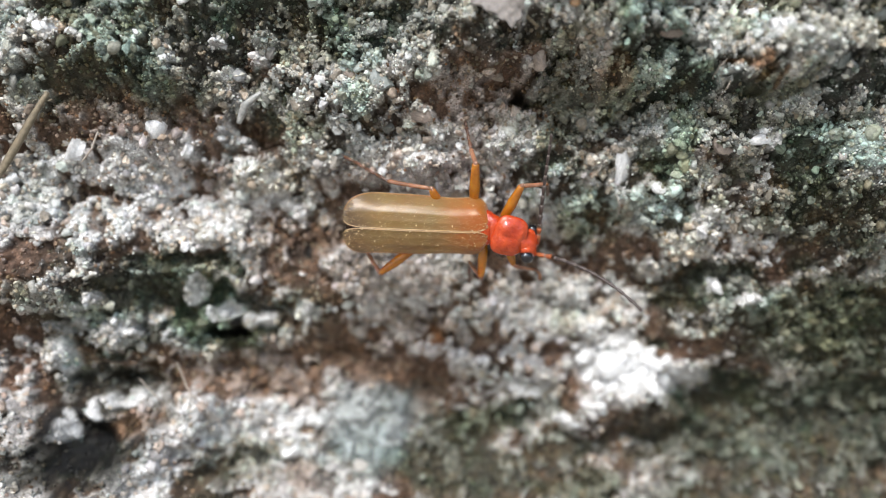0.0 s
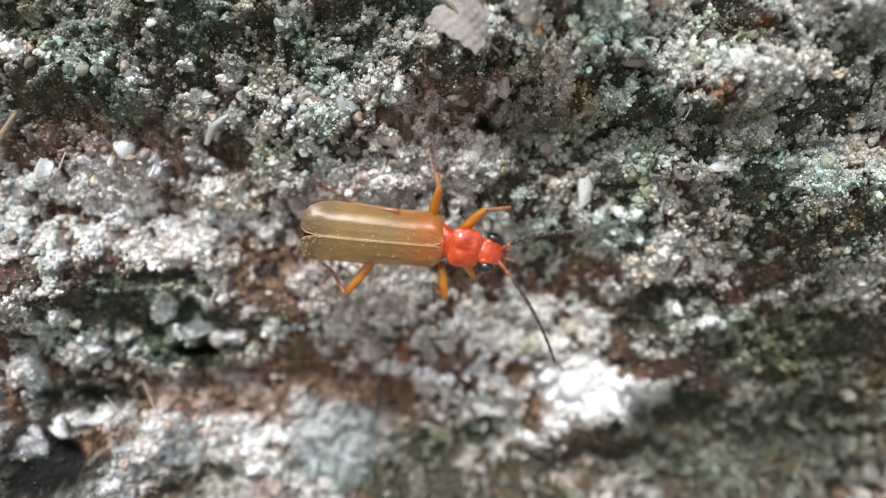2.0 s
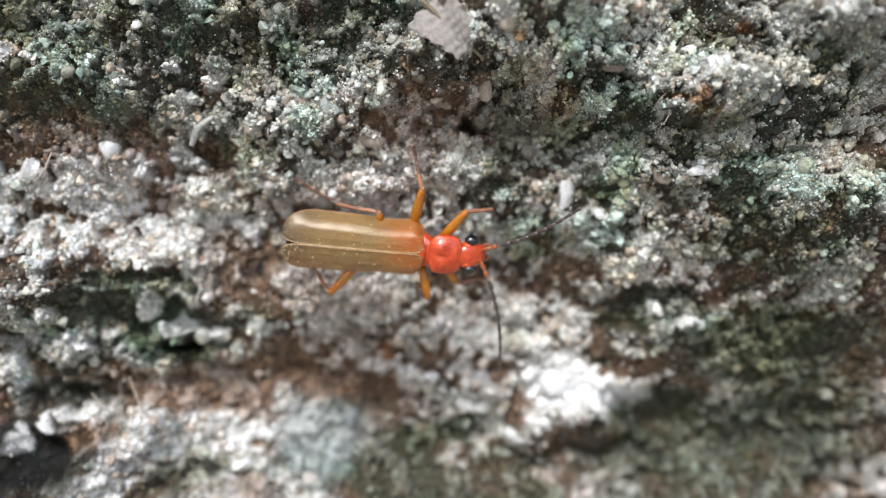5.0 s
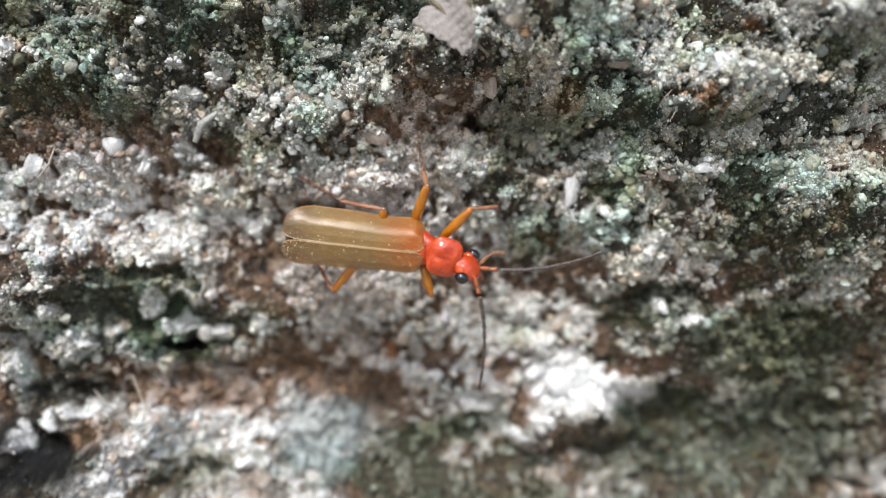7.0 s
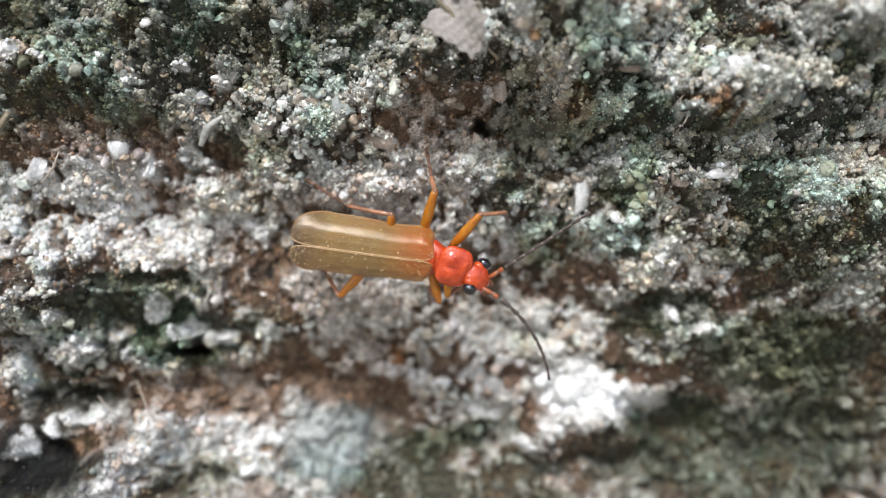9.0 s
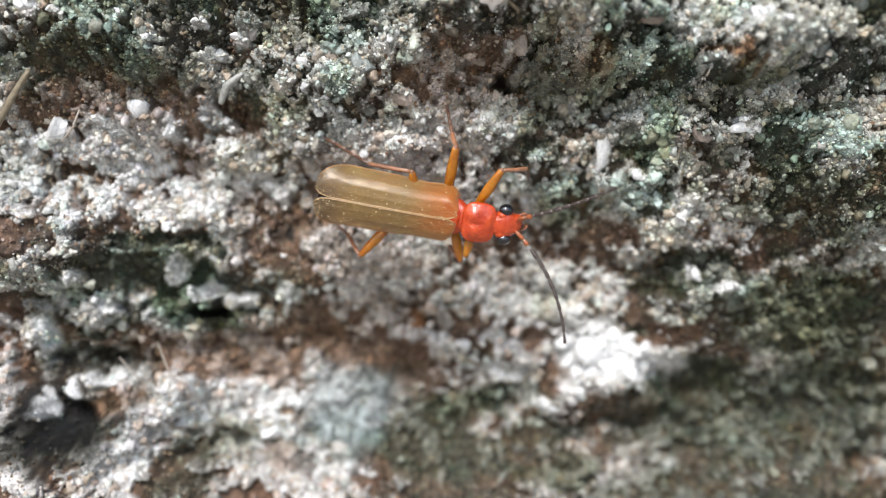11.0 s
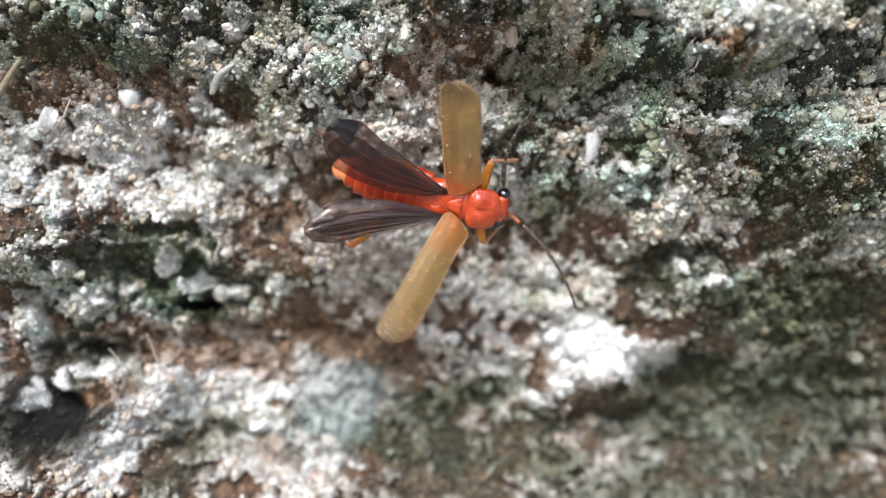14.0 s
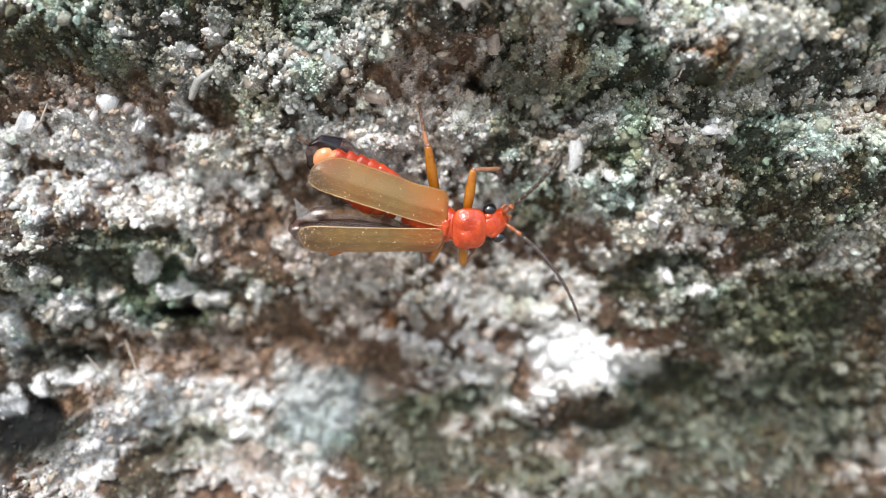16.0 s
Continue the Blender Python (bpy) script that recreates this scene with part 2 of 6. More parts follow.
lump(6.14, 1.19, 1.32, 1.06, 0.7)
hollow(7.97, 1.08, 1.57, 0.92, 0.3)
hollow(-13.15, 6.05, 4.01, 1.41, 0.7)
hollow(-8.09, 5.12, 0.61, 0.61, 0.5)
lump(-2.77, 3.33, 3.43, 1.19, 0.9)
lump(0.45, 3.60, 1.54, 1.03, 0.5)
hollow(-16.31, -8.77, 2.03, 1.42, 0.8)
hollow(-11.68, -2.32, 3.85, 0.77, 1.2)
hollow(-9.90, -3.77, 1.23, 0.43, 2.4)
hollow(-16.40, -3.25, 2.03, 0.63, 1.2)
hollow(-13.77, -6.02, 1.31, 0.79, 1.2)
hollow(-10.03, -10.55, 2.43, 0.59, 1.2)
lump(-9.68, -3.03, 1.99, 0.42, 0.5, -10)
hollow(-7.79, -5.48, 5.48, 1.04, 1.0)
lump(-13.18, -8.92, 4.98, 0.92, 1.2, 30)
hollow(-2.87, -4.06, 5.02, 1.67, 0.7)
lump(-3.49, -8.86, 3.43, 2.29, 1.3)
hollow(-15.50, -5.99, 2.35, 1.04, 1.1)
lump(8.00, -6.24, 3.08, 1.40, 0.5)
lump(8.98, -7.92, 3.40, 1.42, 1.8)
lump(4.28, -6.02, 3.09, 0.70, 0.6, -30)
hollow(4.88, -7.75, 1.97, 0.84, 0.6, -35)
hollow(13.04, -7.14, 3.40, 1.13, 0.9)
hollow(-6.47, -0.07, 0.37, 0.32, 0.5)
lump(5.92, -2.11, 1.17, 0.84, 0.7)
lump(6.92, -3.65, 1.00, 0.78, 0.6)
lump(-17.30, -4.94, 0.83, 0.99, 0.8)
lump(13.06, -2.80, 2.39, 1.33, 0.6)
hollow(12.48, -1.11, 2.33, 0.52, 0.5)
hollow(22.07, -10.94, 1.71, 0.71, 0.8)
lump(22.15, -9.23, 4.60, 0.86, 0.7)
lump(-7.92, -8.39, 3.07, 1.68, 0.6)
hollow(-1.48, -7.39, 1.72, 0.57, 0.4)

# knobs and clefts, one by one
hollow(-14.75, 9.84, 1.47, 0.61, 0.35)
hollow(-16.27, 6.63, 1.28, 0.72, 0.35)
hollow(-13.01, 6.37, 1.55, 0.72, 0.30)
hollow(-11.72, 8.88, 1.74, 0.65, 0.35)
hollow(-8.54, 8.63, 1.04, 0.57, 0.35)
hollow(-7.60, 6.15, 1.13, 0.67, 0.35)
hollow(-7.67, 5.22, 1.12, 0.78, 0.30)
hollow(-4.50, 9.40, 2.15, 0.71, 0.35)
hollow(-1.49, 9.36, 1.50, 0.55, 0.35)
hollow(-2.23, 10.62, 1.36, 0.49, 0.35)
hollow(-6.11, 9.93, 1.02, 0.46, 0.35)
lump(-13.03, 10.42, 0.63, 0.35, 0.30)
lump(-12.87, 9.24, 0.90, 0.35, 0.30)
lump(-10.11, 10.28, 0.50, 0.30, 0.30)
lump(-15.77, 9.14, 0.60, 0.32, 0.15)
lump(-14.64, 8.73, 0.30, 0.25, 0.15)
lump(-14.76, 8.00, 0.50, 0.30, 0.30)
lump(-13.82, 9.36, 0.35, 0.25, 0.30)
lump(-8.77, 10.91, 1.04, 0.30, 0.30)
lump(-9.14, 8.88, 0.28, 0.23, 0.15)
lump(-8.03, 8.74, 1.18, 0.42, 0.30)
lump(-7.23, 7.68, 0.47, 0.29, 0.15)
lump(-10.72, 7.50, 0.61, 0.51, 0.30)
lump(-12.10, 6.90, 0.51, 0.36, 0.30)
lump(0.81, 8.73, 1.03, 0.59, 0.30)
lump(0.17, 7.81, 1.04, 0.35, 0.30)
lump(-10.94, 4.02, 0.49, 0.36, 0.15)
lump(-7.68, 3.11, 1.16, 0.88, 0.45)
lump(-5.57, 3.85, 0.83, 0.66, 0.30)
lump(-0.57, 3.53, 0.80, 0.67, 0.30)
lump(-1.41, 3.03, 0.41, 0.25, 0.15)
lump(-7.60, 2.06, 0.85, 0.51, 0.15)
lump(-9.35, 2.34, 1.19, 0.57, 0.30)
lump(-14.20, 3.24, 0.98, 0.65, 0.30)
hollow(-10.55, 3.16, 0.61, 0.56, 0.30)
hollow(-15.47, 2.47, 0.69, 0.39, 0.30)
lump(4.80, 10.23, 1.62, 0.88, 0.30)
lump(4.56, 10.23, 0.51, 0.37, 0.15)
hollow(3.39, 8.50, 1.34, 0.32, 0.35)
hollow(6.11, 7.69, 1.83, 0.88, 0.30)
hollow(4.16, 6.82, 0.99, 0.83, 0.35)
hollow(8.71, 6.04, 2.24, 0.63, 0.35)
hollow(8.84, 7.80, 1.03, 0.59, 0.35)
lump(8.00, 8.37, 0.53, 0.36, 0.30)
lump(8.79, 10.31, 0.56, 0.46, 0.30)
lump(9.92, 10.72, 0.79, 0.47, 0.45)
lump(11.95, 10.00, 0.60, 0.48, 0.45)
lump(11.93, 9.50, 0.27, 0.20, 0.15)
lump(13.38, 10.11, 1.11, 0.82, 0.45)
hollow(14.68, 9.67, 0.23, 0.61, 0.35)
lump(15.81, 10.49, 0.51, 0.32, 0.45)
lump(12.35, 8.36, 0.47, 0.35, 0.15)
lump(13.15, 7.92, 0.32, 0.21, 0.15)
lump(12.41, 7.83, 1.06, 0.46, 0.30)
hollow(12.38, 7.21, 0.38, 0.33, 0.30)
lump(11.59, 6.79, 0.39, 0.24, 0.30)
hollow(13.02, 6.36, 1.52, 0.49, 0.35)
lump(16.34, 6.00, 0.64, 0.34, 0.30)
lump(15.64, 6.84, 1.20, 0.53, 0.30)
lump(13.13, 4.99, 0.51, 0.26, 0.15)
lump(13.96, 4.46, 0.45, 0.25, 0.15)
hollow(15.13, 4.22, 1.55, 0.45, 0.35)
hollow(14.81, 3.12, 1.36, 0.78, 0.15)
hollow(12.44, 3.54, 0.78, 0.62, 0.35)
lump(17.42, 3.94, 1.00, 0.60, 0.30)
lump(18.29, 3.40, 0.91, 0.45, 0.30)
hollow(16.79, 8.92, 0.82, 0.59, 0.35)
hollow(18.00, 8.08, 0.67, 0.43, 0.35)
lump(16.83, 8.83, 0.52, 0.42, 0.30)
lump(3.23, 4.50, 0.90, 1.17, 0.30)
lump(2.88, 4.80, 0.43, 0.43, 0.15)
lump(4.00, 2.83, 1.16, 0.66, 0.30)
hollow(5.58, 4.43, 0.75, 1.07, 0.35)
lump(9.99, 5.49, 0.83, 0.29, 0.30)
hollow(8.45, 4.29, 0.79, 0.58, 0.35)
hollow(6.92, 3.35, 0.38, 0.43, 0.35)
lump(5.95, 4.19, 0.70, 0.54, 0.30)
lump(7.64, 2.60, 1.09, 0.44, 0.30)
hollow(9.45, 3.69, 0.81, 0.59, 0.35)
lump(-15.83, 0.46, 1.35, 0.75, 0.30)
lump(-13.64, 0.63, 1.26, 0.66, 0.30)
lump(-9.89, 1.08, 1.69, 0.73, 0.30)
lump(-7.10, 1.54, 0.85, 0.46, 0.15)
lump(-9.38, 0.79, 1.70, 0.37, 0.30)
hollow(-5.73, 0.59, 1.77, 0.69, 0.30)
hollow(-5.80, 0.03, 0.35, 0.26, 0.35)
hollow(-12.33, -0.85, 2.49, 0.50, 0.35)
hollow(-13.46, -1.71, 2.25, 0.62, 0.35)
hollow(-10.28, -0.55, 1.18, 0.68, 0.35)
lump(-9.77, -1.29, 0.34, 0.23, 0.15)
lump(-11.30, -2.04, 0.43, 0.49, 0.15)
lump(-6.67, -2.08, 0.87, 0.47, 0.30)
lump(-4.94, -2.05, 0.72, 0.38, 0.30)
lump(-2.73, -1.48, 1.80, 0.52, 0.30)
lump(-7.66, -2.05, 0.70, 0.41, 0.30)
lump(-16.20, -2.96, 0.40, 0.28, 0.15)
lump(-14.82, -3.66, 0.85, 0.39, 0.30)
lump(-14.40, -2.71, 0.51, 0.51, 0.30)
lump(-14.43, -3.67, 0.37, 0.25, 0.15)
hollow(-12.86, -2.85, 1.60, 1.03, 0.35)
hollow(-11.73, -3.40, 0.63, 0.46, 0.15)
hollow(-9.02, -3.19, 0.70, 0.41, 0.35)
lump(-10.01, -2.53, 0.35, 0.21, 0.15)
lump(-9.67, -2.52, 0.66, 0.18, 0.15)
lump(-8.66, -2.98, 0.32, 0.32, 0.15)
lump(-8.43, -4.24, 0.27, 0.48, 0.30)
hollow(-9.27, -4.64, 0.78, 0.24, 0.15)
lump(-10.55, -4.62, 0.65, 0.47, 0.30)
lump(-17.55, -4.50, 0.84, 0.73, 0.45)
lump(-17.14, -5.00, 0.62, 0.34, 0.15)
hollow(-16.81, -5.60, 1.42, 0.62, 0.35)
hollow(-14.83, -4.58, 2.01, 0.29, 0.35)
hollow(-14.43, -6.46, 1.06, 1.00, 0.35)
lump(-14.46, -6.83, 0.34, 0.26, 0.15)
lump(-14.33, -6.60, 1.06, 0.71, 0.30)
lump(-17.39, -8.18, 0.68, 0.48, 0.15)
hollow(-16.45, -8.78, 1.73, 1.09, 0.35)
hollow(-12.22, -6.35, 1.53, 0.70, 0.30)
hollow(-8.95, -6.51, 3.60, 0.78, 0.30)
lump(-7.81, -7.49, 1.08, 0.72, 0.30)
lump(-7.15, -9.67, 1.87, 0.73, 0.30)
lump(-6.95, -8.35, 1.21, 0.42, 0.15)
lump(-8.92, -10.26, 1.23, 0.86, 0.45)
lump(-7.85, -10.47, 0.43, 0.37, 0.15)
lump(-14.05, -8.83, 0.85, 0.51, 0.30)
lump(-14.86, -9.57, 1.40, 0.36, 0.30)
hollow(-3.54, -10.02, 1.83, 0.67, 0.15)
lump(-6.48, -5.15, 0.80, 0.34, 0.30)
lump(-5.79, -3.61, 0.48, 0.30, 0.30)
hollow(-4.03, -4.06, 2.73, 0.43, 0.30)
hollow(-3.75, -4.94, 1.87, 0.50, 0.30)
lump(1.04, -2.91, 1.50, 0.78, 0.30)
lump(1.74, -5.19, 1.22, 0.55, 0.30)
hollow(-1.09, -6.98, 1.90, 0.57, 0.30)
hollow(1.73, -8.79, 1.95, 1.13, 0.15)
lump(4.43, 1.10, 1.16, 0.64, 0.30)
lump(8.55, 0.67, 0.70, 0.36, 0.30)
lump(11.54, 1.79, 0.49, 0.41, 0.15)
lump(10.81, 0.16, 0.95, 0.67, 0.45)
lump(11.82, 1.05, 0.71, 0.30, 0.30)
lump(14.53, -0.24, 0.56, 0.39, 0.30)
hollow(12.02, -1.87, 1.50, 0.81, 0.35)
hollow(10.86, -2.56, 1.24, 0.53, 0.15)
lump(12.50, -1.83, 0.28, 0.28, 0.15)
lump(13.55, -2.77, 0.85, 0.40, 0.30)
lump(13.69, -2.68, 0.40, 0.26, 0.15)
lump(9.92, -2.10, 1.19, 0.54, 0.30)
lump(9.50, -2.45, 0.59, 0.27, 0.15)
lump(5.93, -2.04, 0.83, 0.54, 0.45)
hollow(10.45, -4.38, 0.79, 0.30, 0.35)
lump(11.85, -3.66, 0.95, 0.42, 0.45)
lump(5.72, -3.84, 1.22, 0.73, 0.45)
lump(8.18, -5.55, 0.79, 0.55, 0.15)
hollow(3.69, -8.41, 1.25, 0.56, 0.35)
hollow(13.28, -6.26, 2.25, 0.56, 0.35)
hollow(12.66, -7.36, 2.72, 0.89, 0.35)
hollow(18.23, -2.37, 2.84, 1.48, 0.15)
hollow(18.53, -3.89, 1.82, 0.70, 0.15)
hollow(16.30, -0.74, 0.90, 0.56, 0.35)
hollow(20.67, -6.93, 3.39, 0.93, 0.35)
lump(19.32, -10.23, 1.95, 0.38, 0.30)
lump(23.85, -10.19, 1.34, 0.64, 0.30)
hollow(18.71, -8.58, 2.51, 0.69, 0.35)
hollow(7.06, -9.97, 1.85, 0.80, 0.35)

# mineral crusts, lichen films, moss, clay and rust, and shade painted dark in hollows
patch("crust", -10.53, 9.34, 7.58, 2.99, 1.0)
patch("crust", -1.19, 9.37, 5.86, 2.48, 1.0)
patch("crust", 12.55, 7.24, 9.33, 4.44, 1.0)
patch("crust", 5.74, 9.40, 4.32, 1.51, 0.9)
patch("crust", -5.10, 5.81, 3.71, 2.72, 0.75)
patch("crust", 4.55, 3.73, 2.00, 2.00, 0.7)
patch("crust", 6.41, 1.19, 1.58, 1.58, 0.8)
patch("crust", 10.75, 2.77, 4.40, 2.69, 0.7)
patch("crust", 17.82, 2.58, 5.13, 2.80, 0.8)
patch("crust", -12.91, -2.71, 6.13, 2.30, 0.9)
patch("crust", 12.43, -2.24, 2.90, 1.85, 0.8)
patch("crust", -15.76, -0.85, 2.20, 1.46, 0.6)
patch("brown", -13.21, 5.84, 4.50, 1.42, 0.8)
patch("brown", -8.09, 0.58, 1.32, 1.58, 0.6)
patch("brown", -6.24, 0.33, 1.06, 1.06, 0.6)
patch("brown", 1.64, 6.53, 2.58, 1.53, 0.65)
patch("brown", 2.08, 7.74, 2.54, 0.69, 0.3)
patch("brown", -4.95, 3.18, 1.86, 0.69, 0.4)
patch("brown", 0.45, 3.72, 1.54, 1.03, 0.3)
patch("pale", -6.91, 4.67, 4.91, 2.33, 0.95)
patch("pale", -2.46, 3.84, 3.37, 1.69, 0.8)
patch("brown", 7.97, 1.08, 1.57, 0.92, 0.4)
patch("pale", 8.39, 0.13, 2.93, 1.60, 0.5)
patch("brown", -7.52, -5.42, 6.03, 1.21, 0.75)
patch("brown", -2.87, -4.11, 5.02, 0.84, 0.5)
patch("pale", -6.89, -3.41, 3.25, 1.08, 0.5)
patch("brown", -3.89, -1.43, 5.40, 1.35, 0.4)
patch("brown", -10.58, 3.31, 1.56, 1.04, 0.5)
patch("brown", 5.47, -11.09, 3.35, 1.12, 0.5)
patch("brown", 7.16, 7.23, 1.41, 0.70, 0.7)
patch("brown", 11.45, 3.97, 0.95, 0.48, 0.6)
# shadow line under the overhanging ledge, painted dark
patch("film_and_shade", 9.59, 5.83, 3.99, 0.52, 0.5)
patch("film_and_shade", -11.57, 9.48, 4.55, 1.37, 0.45)
patch("film_and_shade", -0.96, 9.58, 3.37, 0.90, 0.45)
patch("film_and_shade", 18.87, 2.12, 3.52, 1.88, 0.4)
# the ledge's painted shadow line goes on here
patch("film_and_shade", 14.90, 5.08, 2.99, 0.41, 0.6)
patch("film_and_shade", 5.34, 6.47, 1.44, 1.68, 0.6)
patch("film_and_shade", -9.76, 6.79, 1.44, 0.96, 0.6)
patch("film_and_shade", -11.68, -2.32, 4.10, 1.03, 0.9)
# the next two paint the shade inside dark holes
patch("film_and_shade", -9.91, -3.89, 2.14, 0.70, 1.0)
patch("film_and_shade", -16.31, -8.77, 2.54, 2.03, 1.0)
patch("film_and_shade", -15.50, -5.99, 2.35, 1.17, 0.8)
patch("film_and_shade", 12.04, -1.54, 3.14, 1.18, 0.8)
patch("film_and_shade", 18.97, 0.12, 3.93, 1.47, 0.5)
patch("film_and_shade", 17.67, -8.97, 9.47, 3.73, 1.0)
patch("film_and_shade", 15.87, -13.61, 11.74, 2.24, 0.9)
patch("film_and_shade", 0.67, -13.27, 4.87, 1.62, 0.6)
patch("film_and_shade", 13.04, -7.14, 3.68, 1.13, 0.7)
patch("film_and_shade", 0.03, -10.20, 2.84, 1.99, 0.7)
patch("film_and_shade", 4.89, -8.04, 2.25, 0.70, 0.6)
patch("film_and_shade", -10.03, -10.55, 2.96, 1.08, 0.6)
patch("film_and_shade", 22.28, -2.02, 2.06, 3.09, 0.5)
patch("film_and_shade", -14.49, 7.20, 4.15, 0.92, 0.9)
patch("film_and_shade", -8.68, 10.07, 4.13, 0.92, 0.8)
patch("film_and_shade", -4.29, 9.06, 4.16, 1.16, 0.65)
patch("moss", 18.55, -3.82, 3.98, 1.86, 0.7)
patch("moss", 15.91, 1.59, 2.90, 1.69, 0.7)
patch("moss", 5.33, 6.58, 1.08, 1.20, 0.5)
patch("moss", -9.57, -4.24, 1.08, 0.67, 0.7)
patch("moss", 21.03, -6.28, 3.32, 1.66, 0.5)
patch("film_and_shade", 19.09, -3.81, 5.83, 2.92, 0.85)
patch("moss", 0.04, -10.46, 1.98, 1.70, 0.5)
patch("pale", -15.31, 2.15, 4.79, 2.14, 1.0)
patch("pale", -8.14, -2.55, 2.67, 1.33, 0.4)
patch("pale", -2.26, -0.31, 3.24, 1.08, 0.4)
patch("pale", 5.49, -0.22, 1.64, 1.09, 0.5)
patch("pale", -9.31, 0.70, 5.22, 2.09, 0.6)
patch("pale", 3.66, -4.27, 4.46, 2.23, 0.6)
patch("pale", 7.34, -3.36, 3.34, 2.23, 0.65)
patch("pale", -7.92, -8.39, 4.75, 1.68, 0.9)
patch("pale", 2.86, -6.38, 3.68, 0.71, 0.8, -25)
patch("pale", -1.63, 4.19, 1.53, 1.02, 0.5)
patch("pale", -0.08, 2.70, 1.57, 1.05, 0.5)
patch("pale", 3.77, 4.22, 1.00, 1.50, 0.8)
patch("pale", 5.81, 3.23, 1.74, 1.49, 0.5)
patch("pale", 9.69, 2.02, 3.25, 1.50, 0.45)
patch("pale", 11.80, 5.54, 2.07, 0.69, 0.4)
patch("pale", 5.74, 9.40, 2.59, 0.86, 0.5)
patch("pale", 18.43, 3.75, 2.06, 1.37, 0.4)
patch("pale", 13.58, 8.58, 1.10, 0.66, 0.6)
patch("pale", -5.10, 5.81, 2.72, 1.98, 0.75)
patch("pale", -0.30, 5.33, 1.46, 1.22, 0.7)
patch("pale", -8.06, 3.64, 1.05, 1.05, 0.5)
patch("pale", -13.02, -10.13, 3.11, 1.04, 0.6)
patch("pale", -9.62, -10.13, 1.91, 1.36, 0.8)
patch("pale", -11.78, 5.34, 1.69, 0.72, 0.4)
patch("pale", 22.20, -9.55, 4.32, 0.63, 0.6)
patch("pale", -3.85, -0.05, 2.13, 1.07, 0.4)
patch("pale", 8.32, -1.30, 2.46, 1.91, 0.5)
# the next two paint a fleck of sunlight as white stone
patch("white", 8.24, -5.57, 1.73, 1.50, 1.0)
patch("white", 10.28, -6.26, 2.52, 1.01, 1.0)
patch("white", 3.45, -7.23, 1.70, 0.34, 0.6)
patch("white", -11.16, -1.92, 0.41, 0.46, 0.8)
patch("white", -9.59, -1.41, 0.41, 0.23, 0.8)
patch("white", -16.18, -3.31, 0.46, 0.31, 0.8)
patch("white", -14.69, -3.25, 0.41, 0.41, 0.8)
patch("white", -15.24, -4.24, 0.36, 0.26, 0.8)
patch("white", -12.39, -3.99, 0.31, 0.26, 0.8)
patch("white", -15.50, -7.17, 0.47, 0.31, 0.8)
patch("white", -16.88, -7.77, 0.31, 0.61, 0.8)
patch("white", -14.11, -6.93, 0.47, 0.31, 0.8)
patch("white", -13.76, 4.15, 0.49, 0.30, 0.8)
patch("white", -13.20, 1.81, 0.51, 0.35, 0.8)
patch("white", -11.51, 1.84, 0.51, 0.36, 0.8)
patch("white", -7.38, 1.80, 0.53, 0.32, 0.8)
patch("white", -2.54, 1.87, 0.38, 0.27, 0.8)
patch("white", 8.21, -7.45, 1.13, 0.56, 0.6)
patch("white", -17.30, -4.89, 0.68, 0.88, 0.7)
patch("white", 5.97, -2.11, 0.84, 0.61, 0.5)
patch("white", 6.92, -3.65, 0.95, 0.72, 0.5)
patch("moss", 18.78, -2.92, 3.13, 1.30, 0.6)
# a smaller fleck of sunlight, painted white
patch("white", 6.19, -8.37, 0.62, 0.45, 1.0)
patch("white", -8.02, 6.46, 0.29, 0.20, 0.5)
# near-black shade painted into the deepest holes
patch("hole_shade", -16.36, -8.64, 2.84, 2.08, 1.0)
patch("hole_shade", -9.90, -3.77, 1.18, 0.48, 1.0)
patch("hole_shade", -6.47, -0.07, 0.34, 0.29, 0.7)
patch("hole_shade", 3.24, 6.40, 0.52, 0.48, 0.8)
patch("hole_shade", -15.25, -5.99, 1.56, 0.91, 0.5)
patch("white", -10.49, -2.88, 0.47, 0.21, 0.9)
patch("white", -9.52, -2.74, 0.63, 0.21, 0.9)
patch("white", -8.68, -3.28, 0.32, 0.43, 0.9)
patch("white", -13.17, -2.84, 0.66, 0.36, 0.7)
patch("white", -15.50, -2.41, 0.50, 0.30, 0.7)
patch("white", -6.83, -2.55, 0.38, 0.27, 0.7)
patch("white", -4.49, -3.43, 0.33, 0.22, 0.7)
patch("blue", -3.49, -8.42, 3.00, 2.14, 1.0)
patch("blue", -5.08, -10.68, 2.80, 1.40, 0.5)
patch("blue", 11.41, -6.17, 1.39, 0.70, 0.5)
patch("rust", 12.11, 7.36, 0.53, 0.20, 0.8)
patch("rust", 13.05, 6.93, 0.31, 0.27, 0.8)
patch("rust", 13.85, 9.55, 0.48, 0.22, 1.0)
patch("rust", 5.32, 9.33, 0.26, 0.20, 1.0)
patch("rust", -0.33, -4.48, 0.62, 0.56, 1.0)
patch("rust", -0.74, 6.90, 0.35, 0.19, 0.8)
patch("rust", -6.72, -10.88, 1.11, 0.70, 0.5)
patch("rust", -7.61, 7.81, 0.29, 0.34, 0.8)
# single pale knobs, clefts with shade painted in, clay pockets and moss cushions
patch("film_and_shade", -14.75, 9.84, 1.47, 0.61, 0.90)
patch("film_and_shade", -16.27, 6.63, 1.28, 0.72, 0.80)
patch("brown", -13.01, 6.37, 1.55, 0.72, 0.90)
patch("film_and_shade", -11.72, 8.88, 1.74, 0.65, 0.80)
patch("film_and_shade", -8.54, 8.63, 1.04, 0.57, 0.50)
patch("film_and_shade", -7.60, 6.15, 1.13, 0.67, 0.60)
